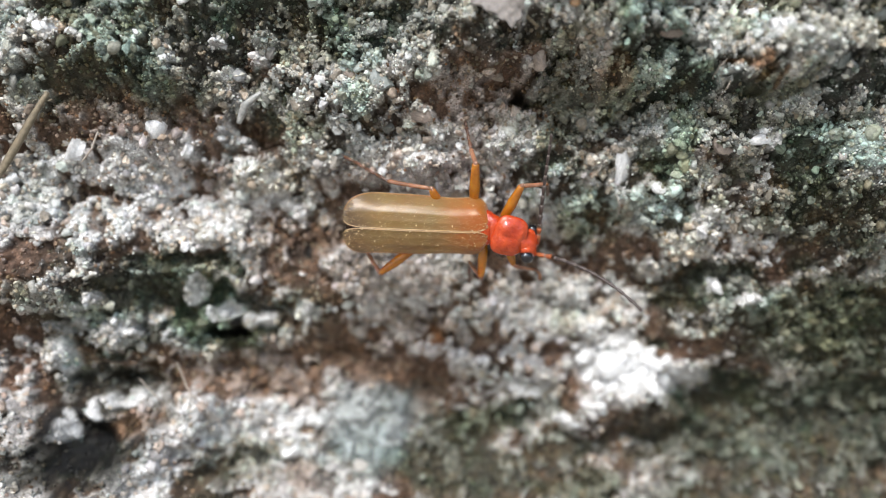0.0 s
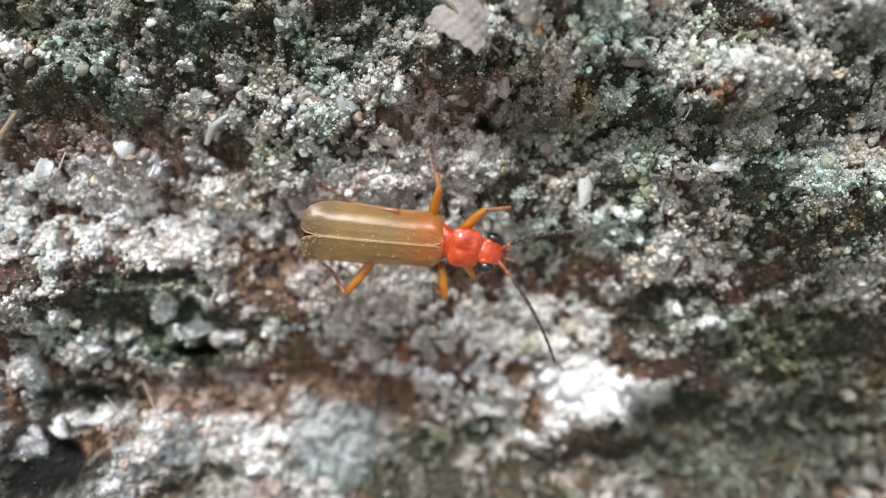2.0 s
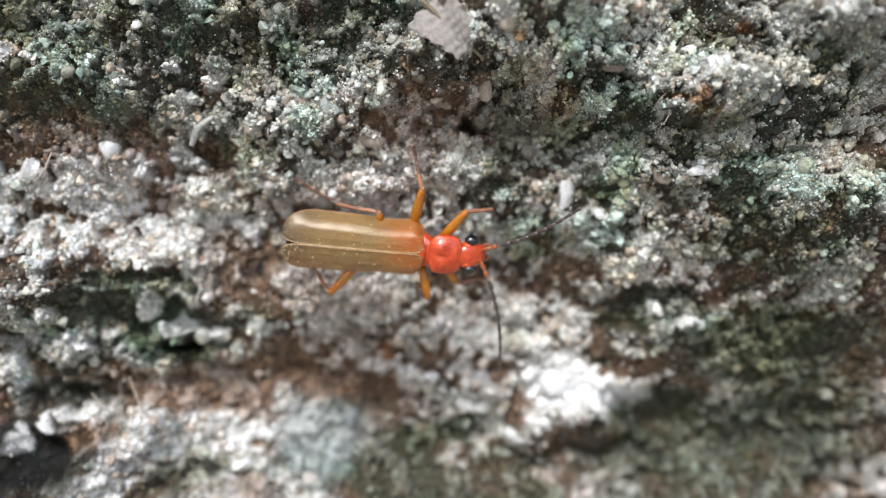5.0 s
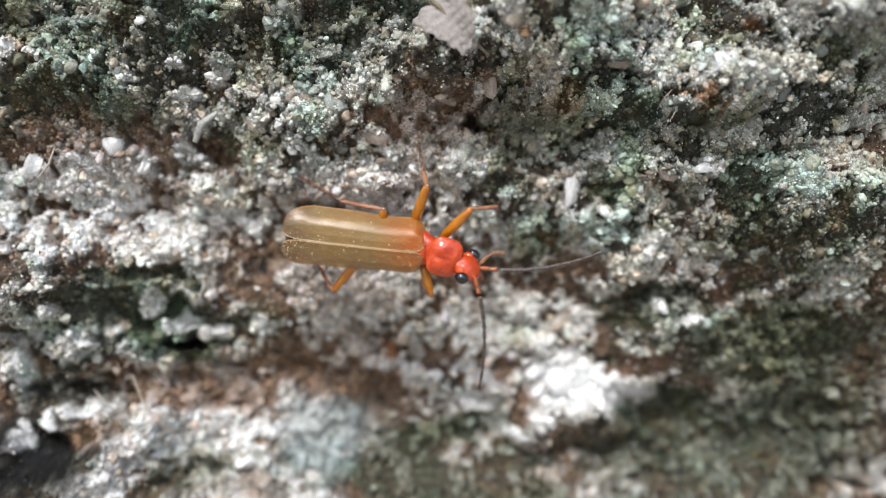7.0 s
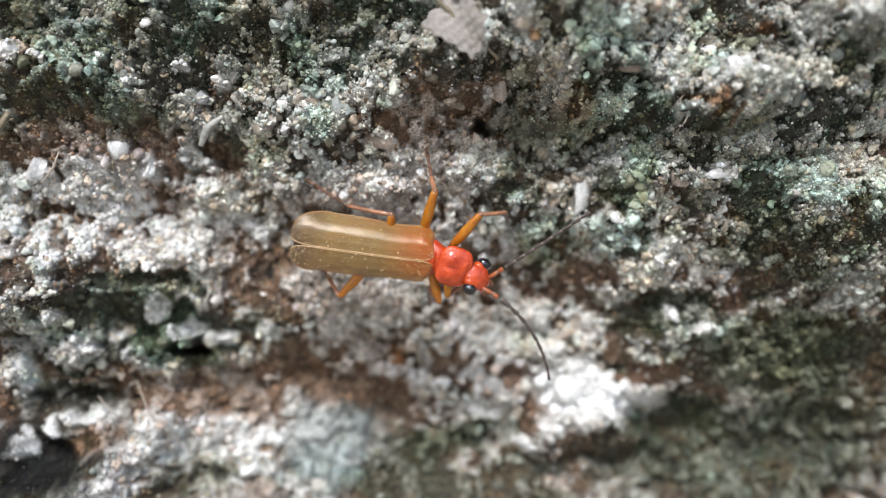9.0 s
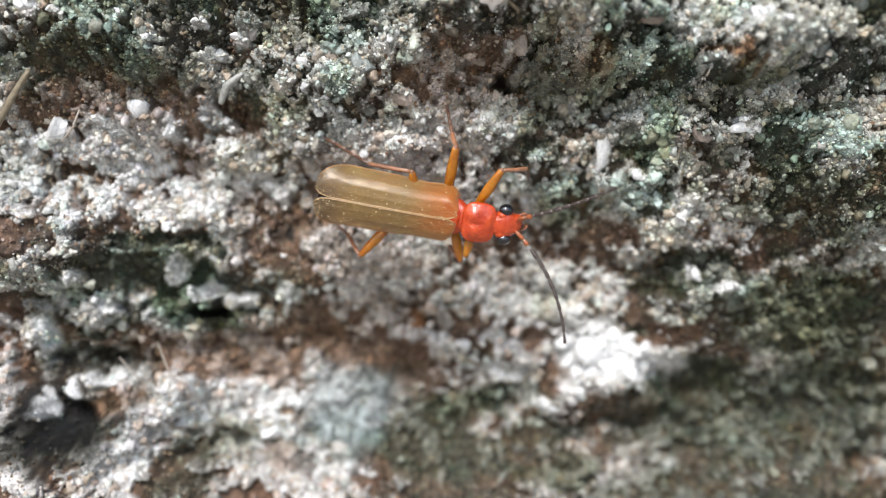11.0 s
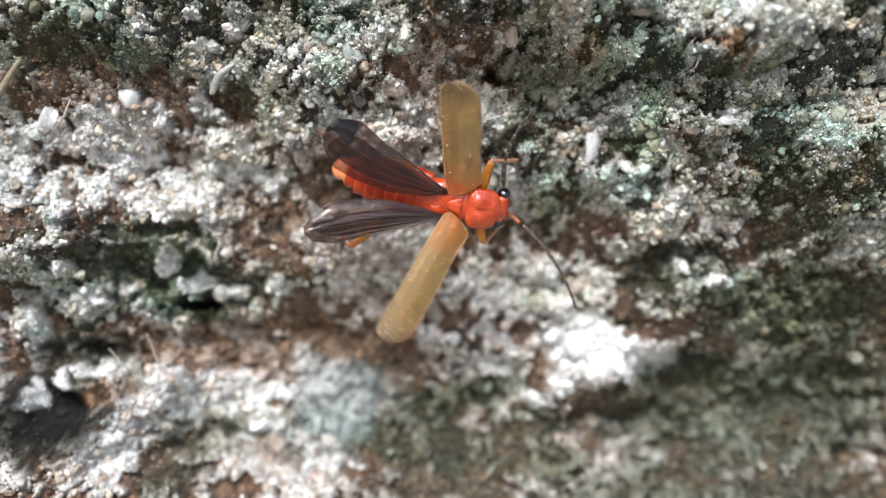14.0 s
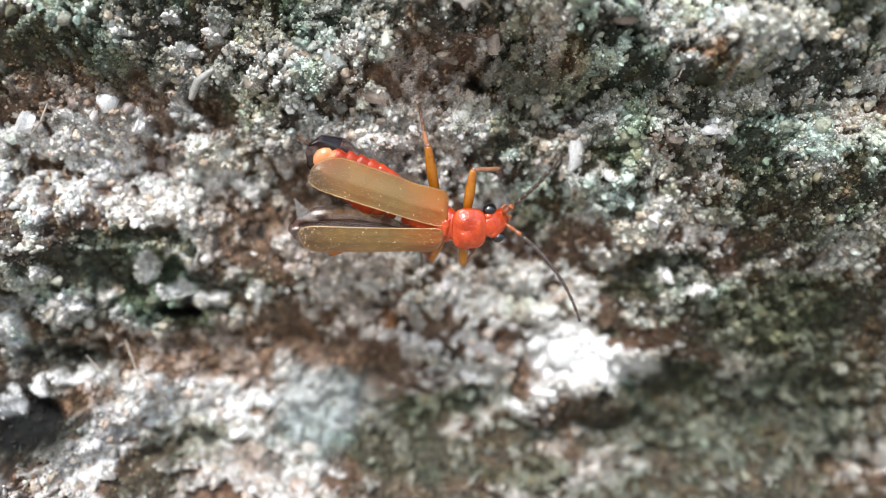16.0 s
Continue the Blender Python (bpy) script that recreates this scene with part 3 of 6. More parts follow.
patch("brown", -7.67, 5.22, 1.12, 0.78, 0.90)
patch("film_and_shade", -4.50, 9.40, 2.15, 0.71, 0.60)
patch("film_and_shade", -1.49, 9.36, 1.50, 0.55, 0.60)
patch("film_and_shade", -2.23, 10.62, 1.36, 0.49, 0.60)
patch("film_and_shade", -6.11, 9.93, 1.02, 0.46, 0.80)
patch("pale", -13.03, 10.42, 0.63, 0.35, 0.90)
patch("pale", -12.87, 9.24, 0.90, 0.35, 0.90)
patch("pale", -10.11, 10.28, 0.50, 0.30, 0.90)
patch("white", -15.77, 9.14, 0.60, 0.32, 0.70)
patch("white", -14.64, 8.73, 0.30, 0.25, 0.60)
patch("pale", -14.76, 8.00, 0.50, 0.30, 0.80)
patch("pale", -13.82, 9.36, 0.35, 0.25, 0.80)
patch("pale", -8.77, 10.91, 1.04, 0.30, 0.90)
patch("white", -9.14, 8.88, 0.28, 0.23, 0.70)
patch("pale", -8.03, 8.74, 1.18, 0.42, 0.95)
patch("white", -7.23, 7.68, 0.47, 0.29, 0.70)
patch("pale", -10.72, 7.50, 0.61, 0.51, 0.90)
patch("pale", -12.10, 6.90, 0.51, 0.36, 0.90)
patch("pale", 0.81, 8.73, 1.03, 0.59, 0.80)
patch("pale", 0.17, 7.81, 1.04, 0.35, 0.90)
patch("white", -10.94, 4.02, 0.49, 0.36, 0.70)
patch("cream", -7.68, 3.11, 1.16, 0.88, 0.80)
patch("pale", -5.57, 3.85, 0.83, 0.66, 0.90)
patch("pale", -0.57, 3.53, 0.80, 0.67, 1.00)
patch("white", -1.41, 3.03, 0.41, 0.25, 0.70)
patch("white", -7.60, 2.06, 0.85, 0.51, 0.60)
patch("pale", -9.35, 2.34, 1.19, 0.57, 1.00)
patch("pale", -14.20, 3.24, 0.98, 0.65, 1.00)
patch("brown", -10.55, 3.16, 0.61, 0.56, 0.70)
patch("brown", -15.47, 2.47, 0.69, 0.39, 0.60)
patch("pale", 4.80, 10.23, 1.62, 0.88, 0.90)
patch("white", 4.56, 10.23, 0.51, 0.37, 0.60)
# painted shade under the flake
patch("film_and_shade", 3.39, 8.50, 1.34, 0.32, 0.50)
patch("brown", 6.11, 7.69, 1.83, 0.88, 0.35)
patch("film_and_shade", 4.16, 6.82, 0.99, 0.83, 0.60)
patch("film_and_shade", 8.71, 6.04, 2.24, 0.63, 0.40)
patch("film_and_shade", 8.84, 7.80, 1.03, 0.59, 0.40)
patch("pale", 8.00, 8.37, 0.53, 0.36, 0.90)
patch("pale", 8.79, 10.31, 0.56, 0.46, 0.90)
patch("cream", 9.92, 10.72, 0.79, 0.47, 0.90)
patch("cream", 11.95, 10.00, 0.60, 0.48, 0.80)
patch("white", 11.93, 9.50, 0.27, 0.20, 0.70)
patch("cream", 13.38, 10.11, 1.11, 0.82, 0.90)
patch("film_and_shade", 14.68, 9.67, 0.23, 0.61, 1.00)
patch("cream", 15.81, 10.49, 0.51, 0.32, 0.70)
patch("white", 12.35, 8.36, 0.47, 0.35, 0.80)
patch("white", 13.15, 7.92, 0.32, 0.21, 0.80)
patch("pale", 12.41, 7.83, 1.06, 0.46, 1.00)
patch("rust", 11.52, 7.41, 0.60, 0.21, 0.90)
patch("brown", 12.38, 7.21, 0.38, 0.33, 0.90)
patch("pale", 11.59, 6.79, 0.39, 0.24, 0.90)
patch("film_and_shade", 13.02, 6.36, 1.52, 0.49, 0.90)
patch("pale", 16.34, 6.00, 0.64, 0.34, 0.90)
patch("pale", 15.64, 6.84, 1.20, 0.53, 0.80)
patch("white", 13.13, 4.99, 0.51, 0.26, 0.70)
patch("white", 13.96, 4.46, 0.45, 0.25, 0.70)
patch("film_and_shade", 15.13, 4.22, 1.55, 0.45, 0.90)
patch("moss", 14.81, 3.12, 1.36, 0.78, 0.80)
patch("film_and_shade", 12.44, 3.54, 0.78, 0.62, 0.70)
patch("pale", 17.42, 3.94, 1.00, 0.60, 0.90)
patch("pale", 18.29, 3.40, 0.91, 0.45, 0.90)
patch("film_and_shade", 16.79, 8.92, 0.82, 0.59, 0.80)
patch("film_and_shade", 18.00, 8.08, 0.67, 0.43, 0.70)
patch("pale", 16.83, 8.83, 0.52, 0.42, 0.80)
patch("pale", 3.23, 4.50, 0.90, 1.17, 1.00)
patch("white", 2.88, 4.80, 0.43, 0.43, 0.50)
patch("pale", 4.00, 2.83, 1.16, 0.66, 0.90)
patch("film_and_shade", 5.58, 4.43, 0.75, 1.07, 0.60)
patch("pale", 9.99, 5.49, 0.83, 0.29, 0.90)
patch("film_and_shade", 8.45, 4.29, 0.79, 0.58, 0.90)
patch("film_and_shade", 6.92, 3.35, 0.38, 0.43, 0.60)
patch("pale", 5.95, 4.19, 0.70, 0.54, 0.90)
patch("pale", 7.64, 2.60, 1.09, 0.44, 0.80)
patch("film_and_shade", 9.45, 3.69, 0.81, 0.59, 0.80)
patch("pale", -15.83, 0.46, 1.35, 0.75, 1.00)
patch("pale", -13.64, 0.63, 1.26, 0.66, 0.90)
patch("pale", -9.89, 1.08, 1.69, 0.73, 1.00)
patch("white", -7.10, 1.54, 0.85, 0.46, 0.60)
patch("pale", -9.38, 0.79, 1.70, 0.37, 0.90)
patch("brown", -5.73, 0.59, 1.77, 0.69, 1.00)
# painted shade in a small hole
patch("hole_shade", -5.80, 0.03, 0.35, 0.26, 1.00)
patch("film_and_shade", -12.33, -0.85, 2.49, 0.50, 1.00)
patch("film_and_shade", -13.46, -1.71, 2.25, 0.62, 1.00)
patch("film_and_shade", -10.28, -0.55, 1.18, 0.68, 1.00)
patch("white", -9.77, -1.29, 0.34, 0.23, 0.80)
patch("white", -11.30, -2.04, 0.43, 0.49, 0.80)
patch("pale", -6.67, -2.08, 0.87, 0.47, 0.90)
patch("pale", -4.94, -2.05, 0.72, 0.38, 0.90)
patch("pale", -2.73, -1.48, 1.80, 0.52, 0.70)
patch("pale", -7.66, -2.05, 0.70, 0.41, 0.90)
patch("white", -16.20, -2.96, 0.40, 0.28, 0.80)
patch("pale", -14.82, -3.66, 0.85, 0.39, 0.90)
patch("pale", -14.40, -2.71, 0.51, 0.51, 0.90)
patch("white", -14.43, -3.67, 0.37, 0.25, 0.70)
patch("film_and_shade", -12.86, -2.85, 1.60, 1.03, 0.90)
patch("moss", -11.73, -3.40, 0.63, 0.46, 0.80)
# painted shade under the white rim
patch("hole_shade", -9.02, -3.19, 0.70, 0.41, 1.00)
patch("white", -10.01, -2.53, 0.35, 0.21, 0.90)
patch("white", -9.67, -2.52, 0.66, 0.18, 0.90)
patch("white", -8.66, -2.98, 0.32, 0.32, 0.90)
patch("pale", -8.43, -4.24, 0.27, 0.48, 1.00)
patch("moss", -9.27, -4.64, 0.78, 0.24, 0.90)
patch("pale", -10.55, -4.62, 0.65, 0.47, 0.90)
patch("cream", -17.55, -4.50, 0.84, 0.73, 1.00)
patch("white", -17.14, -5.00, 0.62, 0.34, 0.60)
patch("film_and_shade", -16.81, -5.60, 1.42, 0.62, 1.00)
patch("film_and_shade", -14.83, -4.58, 2.01, 0.29, 0.90)
patch("film_and_shade", -14.43, -6.46, 1.06, 1.00, 0.80)
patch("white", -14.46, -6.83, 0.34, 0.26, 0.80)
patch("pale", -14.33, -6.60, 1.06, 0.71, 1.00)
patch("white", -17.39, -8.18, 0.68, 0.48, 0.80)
# shade of the big lower-left hole, put into the colour
patch("hole_shade", -16.45, -8.78, 1.73, 1.09, 1.00)
patch("rust", -14.29, -7.94, 0.81, 0.69, 0.60)
patch("brown", -12.22, -6.35, 1.53, 0.70, 1.00)
patch("brown", -8.95, -6.51, 3.60, 0.78, 1.00)
patch("pale", -7.81, -7.49, 1.08, 0.72, 1.00)
patch("pale", -7.15, -9.67, 1.87, 0.73, 1.00)
patch("white", -6.95, -8.35, 1.21, 0.42, 0.60)
patch("cream", -8.92, -10.26, 1.23, 0.86, 0.90)
patch("white", -7.85, -10.47, 0.43, 0.37, 0.70)
patch("pale", -14.05, -8.83, 0.85, 0.51, 1.00)
patch("pale", -14.86, -9.57, 1.40, 0.36, 1.00)
patch("moss", -3.54, -10.02, 1.83, 0.67, 0.70)
patch("pale", -6.48, -5.15, 0.80, 0.34, 0.80)
patch("pale", -5.79, -3.61, 0.48, 0.30, 0.90)
patch("brown", -4.03, -4.06, 2.73, 0.43, 0.50)
patch("brown", -3.75, -4.94, 1.87, 0.50, 0.60)
patch("pale", 1.04, -2.91, 1.50, 0.78, 1.00)
patch("pale", 1.74, -5.19, 1.22, 0.55, 1.00)
patch("brown", -1.09, -6.98, 1.90, 0.57, 0.80)
patch("moss", 1.73, -8.79, 1.95, 1.13, 0.90)
patch("pale", 4.43, 1.10, 1.16, 0.64, 0.90)
patch("pale", 8.55, 0.67, 0.70, 0.36, 0.90)
patch("white", 11.54, 1.79, 0.49, 0.41, 0.60)
patch("cream", 10.81, 0.16, 0.95, 0.67, 0.90)
patch("pale", 11.82, 1.05, 0.71, 0.30, 0.90)
patch("pale", 14.53, -0.24, 0.56, 0.39, 0.90)
patch("film_and_shade", 12.02, -1.87, 1.50, 0.81, 1.00)
patch("moss", 10.86, -2.56, 1.24, 0.53, 0.80)
patch("white", 12.50, -1.83, 0.28, 0.28, 0.80)
patch("pale", 13.55, -2.77, 0.85, 0.40, 1.00)
patch("white", 13.69, -2.68, 0.40, 0.26, 0.70)
patch("pale", 9.92, -2.10, 1.19, 0.54, 1.00)
patch("white", 9.50, -2.45, 0.59, 0.27, 0.60)
patch("cream", 5.93, -2.04, 0.83, 0.54, 1.00)
patch("film_and_shade", 10.45, -4.38, 0.79, 0.30, 0.90)
patch("cream", 11.85, -3.66, 0.95, 0.42, 0.80)
patch("cream", 5.72, -3.84, 1.22, 0.73, 1.00)
# more white on the painted sun fleck
patch("white", 8.18, -5.55, 0.79, 0.55, 0.90)
patch("film_and_shade", 3.69, -8.41, 1.25, 0.56, 0.90)
patch("film_and_shade", 13.28, -6.26, 2.25, 0.56, 1.00)
patch("film_and_shade", 12.66, -7.36, 2.72, 0.89, 1.00)
patch("moss", 18.23, -2.37, 2.84, 1.48, 0.90)
patch("moss", 18.53, -3.89, 1.82, 0.70, 1.00)
patch("film_and_shade", 16.30, -0.74, 0.90, 0.56, 0.80)
patch("film_and_shade", 20.67, -6.93, 3.39, 0.93, 0.80)
patch("pale", 19.32, -10.23, 1.95, 0.38, 0.40)
patch("pale", 23.85, -10.19, 1.34, 0.64, 0.40)
patch("film_and_shade", 18.71, -8.58, 2.51, 0.69, 0.80)
patch("film_and_shade", 7.06, -9.97, 1.85, 0.80, 0.70)
patch("film_and_shade", -14.12, 10.82, 1.97, 0.69, 0.80)
patch("film_and_shade", -4.90, 10.92, 1.74, 0.70, 0.90)
patch("film_and_shade", -2.26, 10.35, 2.02, 0.86, 0.80)
patch("film_and_shade", -0.35, 10.46, 1.36, 0.64, 0.60)
patch("pale", 17.37, 6.81, 1.96, 1.03, 0.70)
patch("pale", 15.32, 7.74, 0.95, 0.47, 0.70)
patch("film_and_shade", 19.30, 2.55, 1.60, 0.62, 0.60)
patch("pale", 0.05, -2.88, 2.11, 0.84, 0.80)
patch("pale", -0.85, -8.52, 1.73, 1.11, 0.60)
patch("pale", 22.09, -8.63, 2.18, 1.00, 0.25)
patch("moss", 15.71, -3.11, 1.76, 1.17, 0.70)
patch("pale", 3.46, -5.24, 1.22, 1.22, 0.70)
patch("pale", 3.77, 10.43, 1.39, 0.83, 0.80)
patch("cream", 6.58, 9.24, 1.17, 0.66, 0.70)
patch("pale", 8.73, 7.17, 1.24, 0.54, 0.60)
patch("cream", 9.09, 8.79, 0.95, 0.52, 0.60)
patch("pale", 6.23, 10.80, 1.14, 0.50, 0.80)
patch("film_and_shade", 2.78, -11.10, 2.47, 1.48, 0.90)
patch("film_and_shade", 5.56, -10.04, 1.87, 1.18, 0.80)
patch("moss", 6.69, -11.80, 2.47, 0.87, 0.80)
patch("film_and_shade", 14.82, -12.34, 3.15, 0.88, 0.60)
patch("film_and_shade", -11.11, -11.87, 2.02, 0.81, 0.70)
patch("pale", -13.56, -10.01, 1.29, 0.56, 0.90)
patch("pale", 0.68, 7.53, 1.49, 0.84, 0.60)
patch("pale", 1.96, 8.94, 1.23, 0.59, 0.70)
patch("crust", 17.95, 1.23, 2.37, 1.48, 0.80)
patch("pale", 15.44, 7.83, 1.64, 1.12, 0.60)
patch("pale", 7.06, 8.27, 1.72, 0.94, 0.60)
patch("pale", 15.95, 2.35, 1.31, 0.68, 0.50)


def warped(x, z):
    return x + 1.1 * (fbm(x, z, 1.6, 3, 3) - 0.5) * 2, z + 0.9 * (fbm(x, z, 1.6, 3, 8) - 0.5) * 2


def weights(x, z):
    wx, wz = warped(x, z)
    w = {k: np.zeros(x.shape) for k in ZONES}
    for kind, cx, cz, rx, rz, amount, turn in PATCHES:
        m = amount * (1 - smooth(0.55, 1.25, ellipse(wx, wz, (cx, cz, rx, rz, turn))))
        w[kind] = np.maximum(w[kind], m)
    return w


def spread(n):
    """Evens out a noise value, so that a share of cover is a threshold."""
    return 0.5 + 0.5 * np.tanh((n - 0.5) * 6.5)


# what makes up the stone, painted shade included: bed colour, crumbly crust colour, share covered
BARE = ((0.175, 0.103, 0.068), (0.74, 0.70, 0.68), 0.46)
ZONES = {
    "pale": ((0.23, 0.155, 0.115), (0.88, 0.865, 0.86), 0.74),
    "cream": ((0.30, 0.25, 0.19), (0.74, 0.71, 0.62), 0.80),
    "crust": ((0.056, 0.054, 0.046), (0.65, 0.67, 0.65), 0.62),
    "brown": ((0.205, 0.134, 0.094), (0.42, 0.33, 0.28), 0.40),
    # dark lichen growth, also laid into clefts as painted shade
    "film_and_shade": ((0.064, 0.066, 0.050), (0.215, 0.225, 0.185), 0.42),
    "moss": ((0.050, 0.053, 0.032), (0.16, 0.172, 0.110), 0.50),
    "blue": ((0.30, 0.33, 0.335), (0.37, 0.40, 0.405), 0.5),
    # shade inside holes, given as a base colour
    "hole_shade": ((0.012, 0.010, 0.008), (0.05, 0.045, 0.038), 0.2),
    "white": ((0.93, 0.93, 0.93), (0.95, 0.95, 0.95), 0.7),
    "rust": ((0.14, 0.075, 0.04), (0.36, 0.20, 0.11), 0.5),
}


def make_up(x, z):
    """Weights, bed colour, crust colour and how far the crust covers each place."""
    w = weights(x, z)
    bed = np.ones(x.shape + (3,)) * np.array(BARE[0])
    top = np.ones(x.shape + (3,)) * np.array(BARE[1])
    share = np.full(x.shape, BARE[2])
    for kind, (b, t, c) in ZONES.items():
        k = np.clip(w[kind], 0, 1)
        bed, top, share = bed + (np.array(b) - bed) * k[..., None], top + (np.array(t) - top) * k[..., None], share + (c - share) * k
    # lichens of several hues side by side: bluish green, olive, cream
    grown = np.clip(w["crust"] + 0.25, 0, 1) * (1 - w["white"])
    for tone, size, seed, low, amount in (((0.80, 1.02, 0.96), 2.3, 44, 0.53, 0.75), ((1.0, 0.95, 0.84), 1.8, 47, 0.57, 0.6), ((0.66, 0.71, 0.54), 1.4, 51, 0.59, 0.7), ((1.2, 1.14, 1.08), 1.6, 57, 0.56, 0.8)):
        k = (smooth(low, low + 0.12, fbm(x, z, size, 3, seed)) * grown * amount)[..., None]
        top, bed = top * (1 + (np.array(tone) - 1) * k), bed * (1 + (np.array(tone) - 1) * k)
    # the bed between shows warm brown clay here, dark green algae there
    for tone, size, seed in (((1.55, 1.12, 0.84), 1.3, 211), ((0.72, 1.10, 0.98), 1.1, 223)):
        k = (smooth(0.52, 0.66, fbm(x, z, size, 3, seed)) * np.clip(w["crust"] + w["film_and_shade"] + 0.5 * w["moss"], 0, 1) * 0.6)[..., None]
        bed = bed * (1 + (np.array(tone) - 1) * k)
    fine = np.clip(w["crust"] + 0.6 * w["moss"] + 0.7 * w["film_and_shade"], 0, 1)
    n = spread(0.58 * fbm(x, z, 2.1, 3, 70) + 0.42 * fbm(x, z, 0.55, 3, 81, 0.65)) * (1 - fine) + spread(0.4 * fbm(x, z, 1.7, 2, 170) + 0.6 * fbm(x, z, 0.50, 3, 181, 0.7)) * fine
    cover = smooth(1 - share - 0.09, 1 - share + 0.09, n)
    return w, bed, top, cover


def depth(x, z):
    wx, wz = warped(x, z)
    y = fall(x, z)
    for cx, cz, h in SWELLS:
        y = y + h * (1 - smooth(0.2, 1.0, np.hypot((x - cx) / 6.5, (z - cz) / 4.2)))
    for cx, cz, rx, rz, h, turn in RELIEF:
        y = y + h * (1 - smooth(0.35, 1.25, ellipse(wx, wz, (cx, cz, rx, rz, turn))))
    w, bed, top, cover = make_up(x, z)
    plain = np.clip(1 - 0.92 * w["blue"] - 0.8 * w["hole_shade"], 0, 1)
    y = y - 1.0 * (fbm(x, z, 4.0, 3, 21) - 0.5)
    y = y - 1.0 * (fbm(x * 0.7, z, 1.7, 4, 33, 0.6) - 0.5) * np.clip(1 - 0.94 * w["blue"] - 0.8 * w["hole_shade"], 0, 1)
    y = y - 0.44 * cover * plain
    big, _ = cells(wx, wz, 1.3, 5)
    y = y + 0.38 * np.clip(big, 0, 0.9) ** 1.4 * plain
    small, k = cells(wx + 0.2 * fbm(x, z, 0.5, 2, 4), wz, 0.42, 13)
    y = y + (0.20 * np.clip(small, 0, 0.85) - 0.20 * (k - 0.5)) * plain
    y = y - 0.26 * (fbm(x, z, 0.40, 3, 55, 0.65) - 0.5) * plain
    return y


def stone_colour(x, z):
    """Base colours of bare stone, of growth on it and of shade painted in."""
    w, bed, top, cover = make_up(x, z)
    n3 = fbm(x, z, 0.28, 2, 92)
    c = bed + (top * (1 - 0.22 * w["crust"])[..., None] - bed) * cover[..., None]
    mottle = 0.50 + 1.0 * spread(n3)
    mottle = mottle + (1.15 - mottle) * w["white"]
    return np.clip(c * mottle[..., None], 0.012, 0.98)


def steps(lo, hi, fine):
    inner = np.arange(lo, hi + fine / 2, fine)
    out = np.cumsum(fine * 1.25 ** np.arange(1, 28))
    return np.concatenate([lo - out[::-1], inner, hi + out])


GX, GZ = steps(-22.0, 26.0, 0.08), steps(-16.0, 13.0, 0.08)
XX, ZZ = np.meshgrid(GX, GZ)
YY = depth(XX, ZZ)


def put_colours(me, rgb):
    layer = me.color_attributes.new("stone_colour", "FLOAT_COLOR", "POINT")
    layer.data.foreach_set("color", np.concatenate([rgb, np.ones((len(rgb), 1))], 1).astype(np.float32).ravel())


def mesh_of(name, verts, faces, material, flat=False):
    me = bpy.data.meshes.new(name)
    me.from_pydata([tuple(v) for v in verts] if not isinstance(verts, np.ndarray) else verts.tolist(), [], faces if isinstance(faces, list) else faces.tolist())
    me.materials.append(material)
    me.polygons.foreach_set("use_smooth", np.full(len(me.polygons), not flat))
    me.update()
    return me


def build_rock():
    nz, nx = XX.shape
    v = np.stack([XX, YY, ZZ], -1).reshape(-1, 3) * MM
    idx = np.arange(nz * nx).reshape(nz, nx)
    quads = np.stack([idx[:-1, :-1], idx[:-1, 1:], idx[1:, 1:], idx[1:, :-1]], -1).reshape(-1, 4)
    rim = np.concatenate([idx[0], idx[1:, -1], idx[-1, -2::-1], idx[-2:0:-1, 0]])
    back = v[rim].copy()
    back[:, 1] = 0.16
    b = len(v) + np.arange(len(rim))
    sides = np.stack([rim, b, np.roll(b, -1), np.roll(rim, -1)], -1)
    faces = quads.tolist() + sides.tolist() + [b[::-1].tolist()]
    me = mesh_of("rock_wall", np.concatenate([v, back]), faces, rock_mat)
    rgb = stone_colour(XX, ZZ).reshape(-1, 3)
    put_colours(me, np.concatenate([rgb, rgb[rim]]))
    return tagged(new("rock_wall", me), "weathered rough rock face with lichen crust and crumbly pale grains", "rock", kind="structure")


rock = build_rock()

# unseen pale ground, added to bounce fill light onto the rock's undersides
ground_mat = shader("pale_bounce_ground")[0]
gn, gl = ground_mat.node_tree.nodes, ground_mat.node_tree.links
gravel = noise_node(gn, gl, 60, 6, 0.7, gn.new("ShaderNodeTexCoord").outputs["Object"])
gl.new(ramp_node(gn, gl, gravel.outputs["Fac"], [(0.3, (0.16, 0.14, 0.11)), (0.7, (0.38, 0.35, 0.30))]).outputs["Color"], gn["Principled BSDF"].inputs["Base Color"])
gn["Principled BSDF"].inputs["Roughness"].default_value = 0.9
tagged(new("ground", mesh_of("ground", np.array([(-400, -400, -0.178), (400, -400, -0.178), (400, 400, -0.178), (-400, 400, -0.178)], float), [[0, 1, 2, 3]], ground_mat)), "unseen pale gravelly ground added to bounce light up at the rock", "ground", kind="structure")


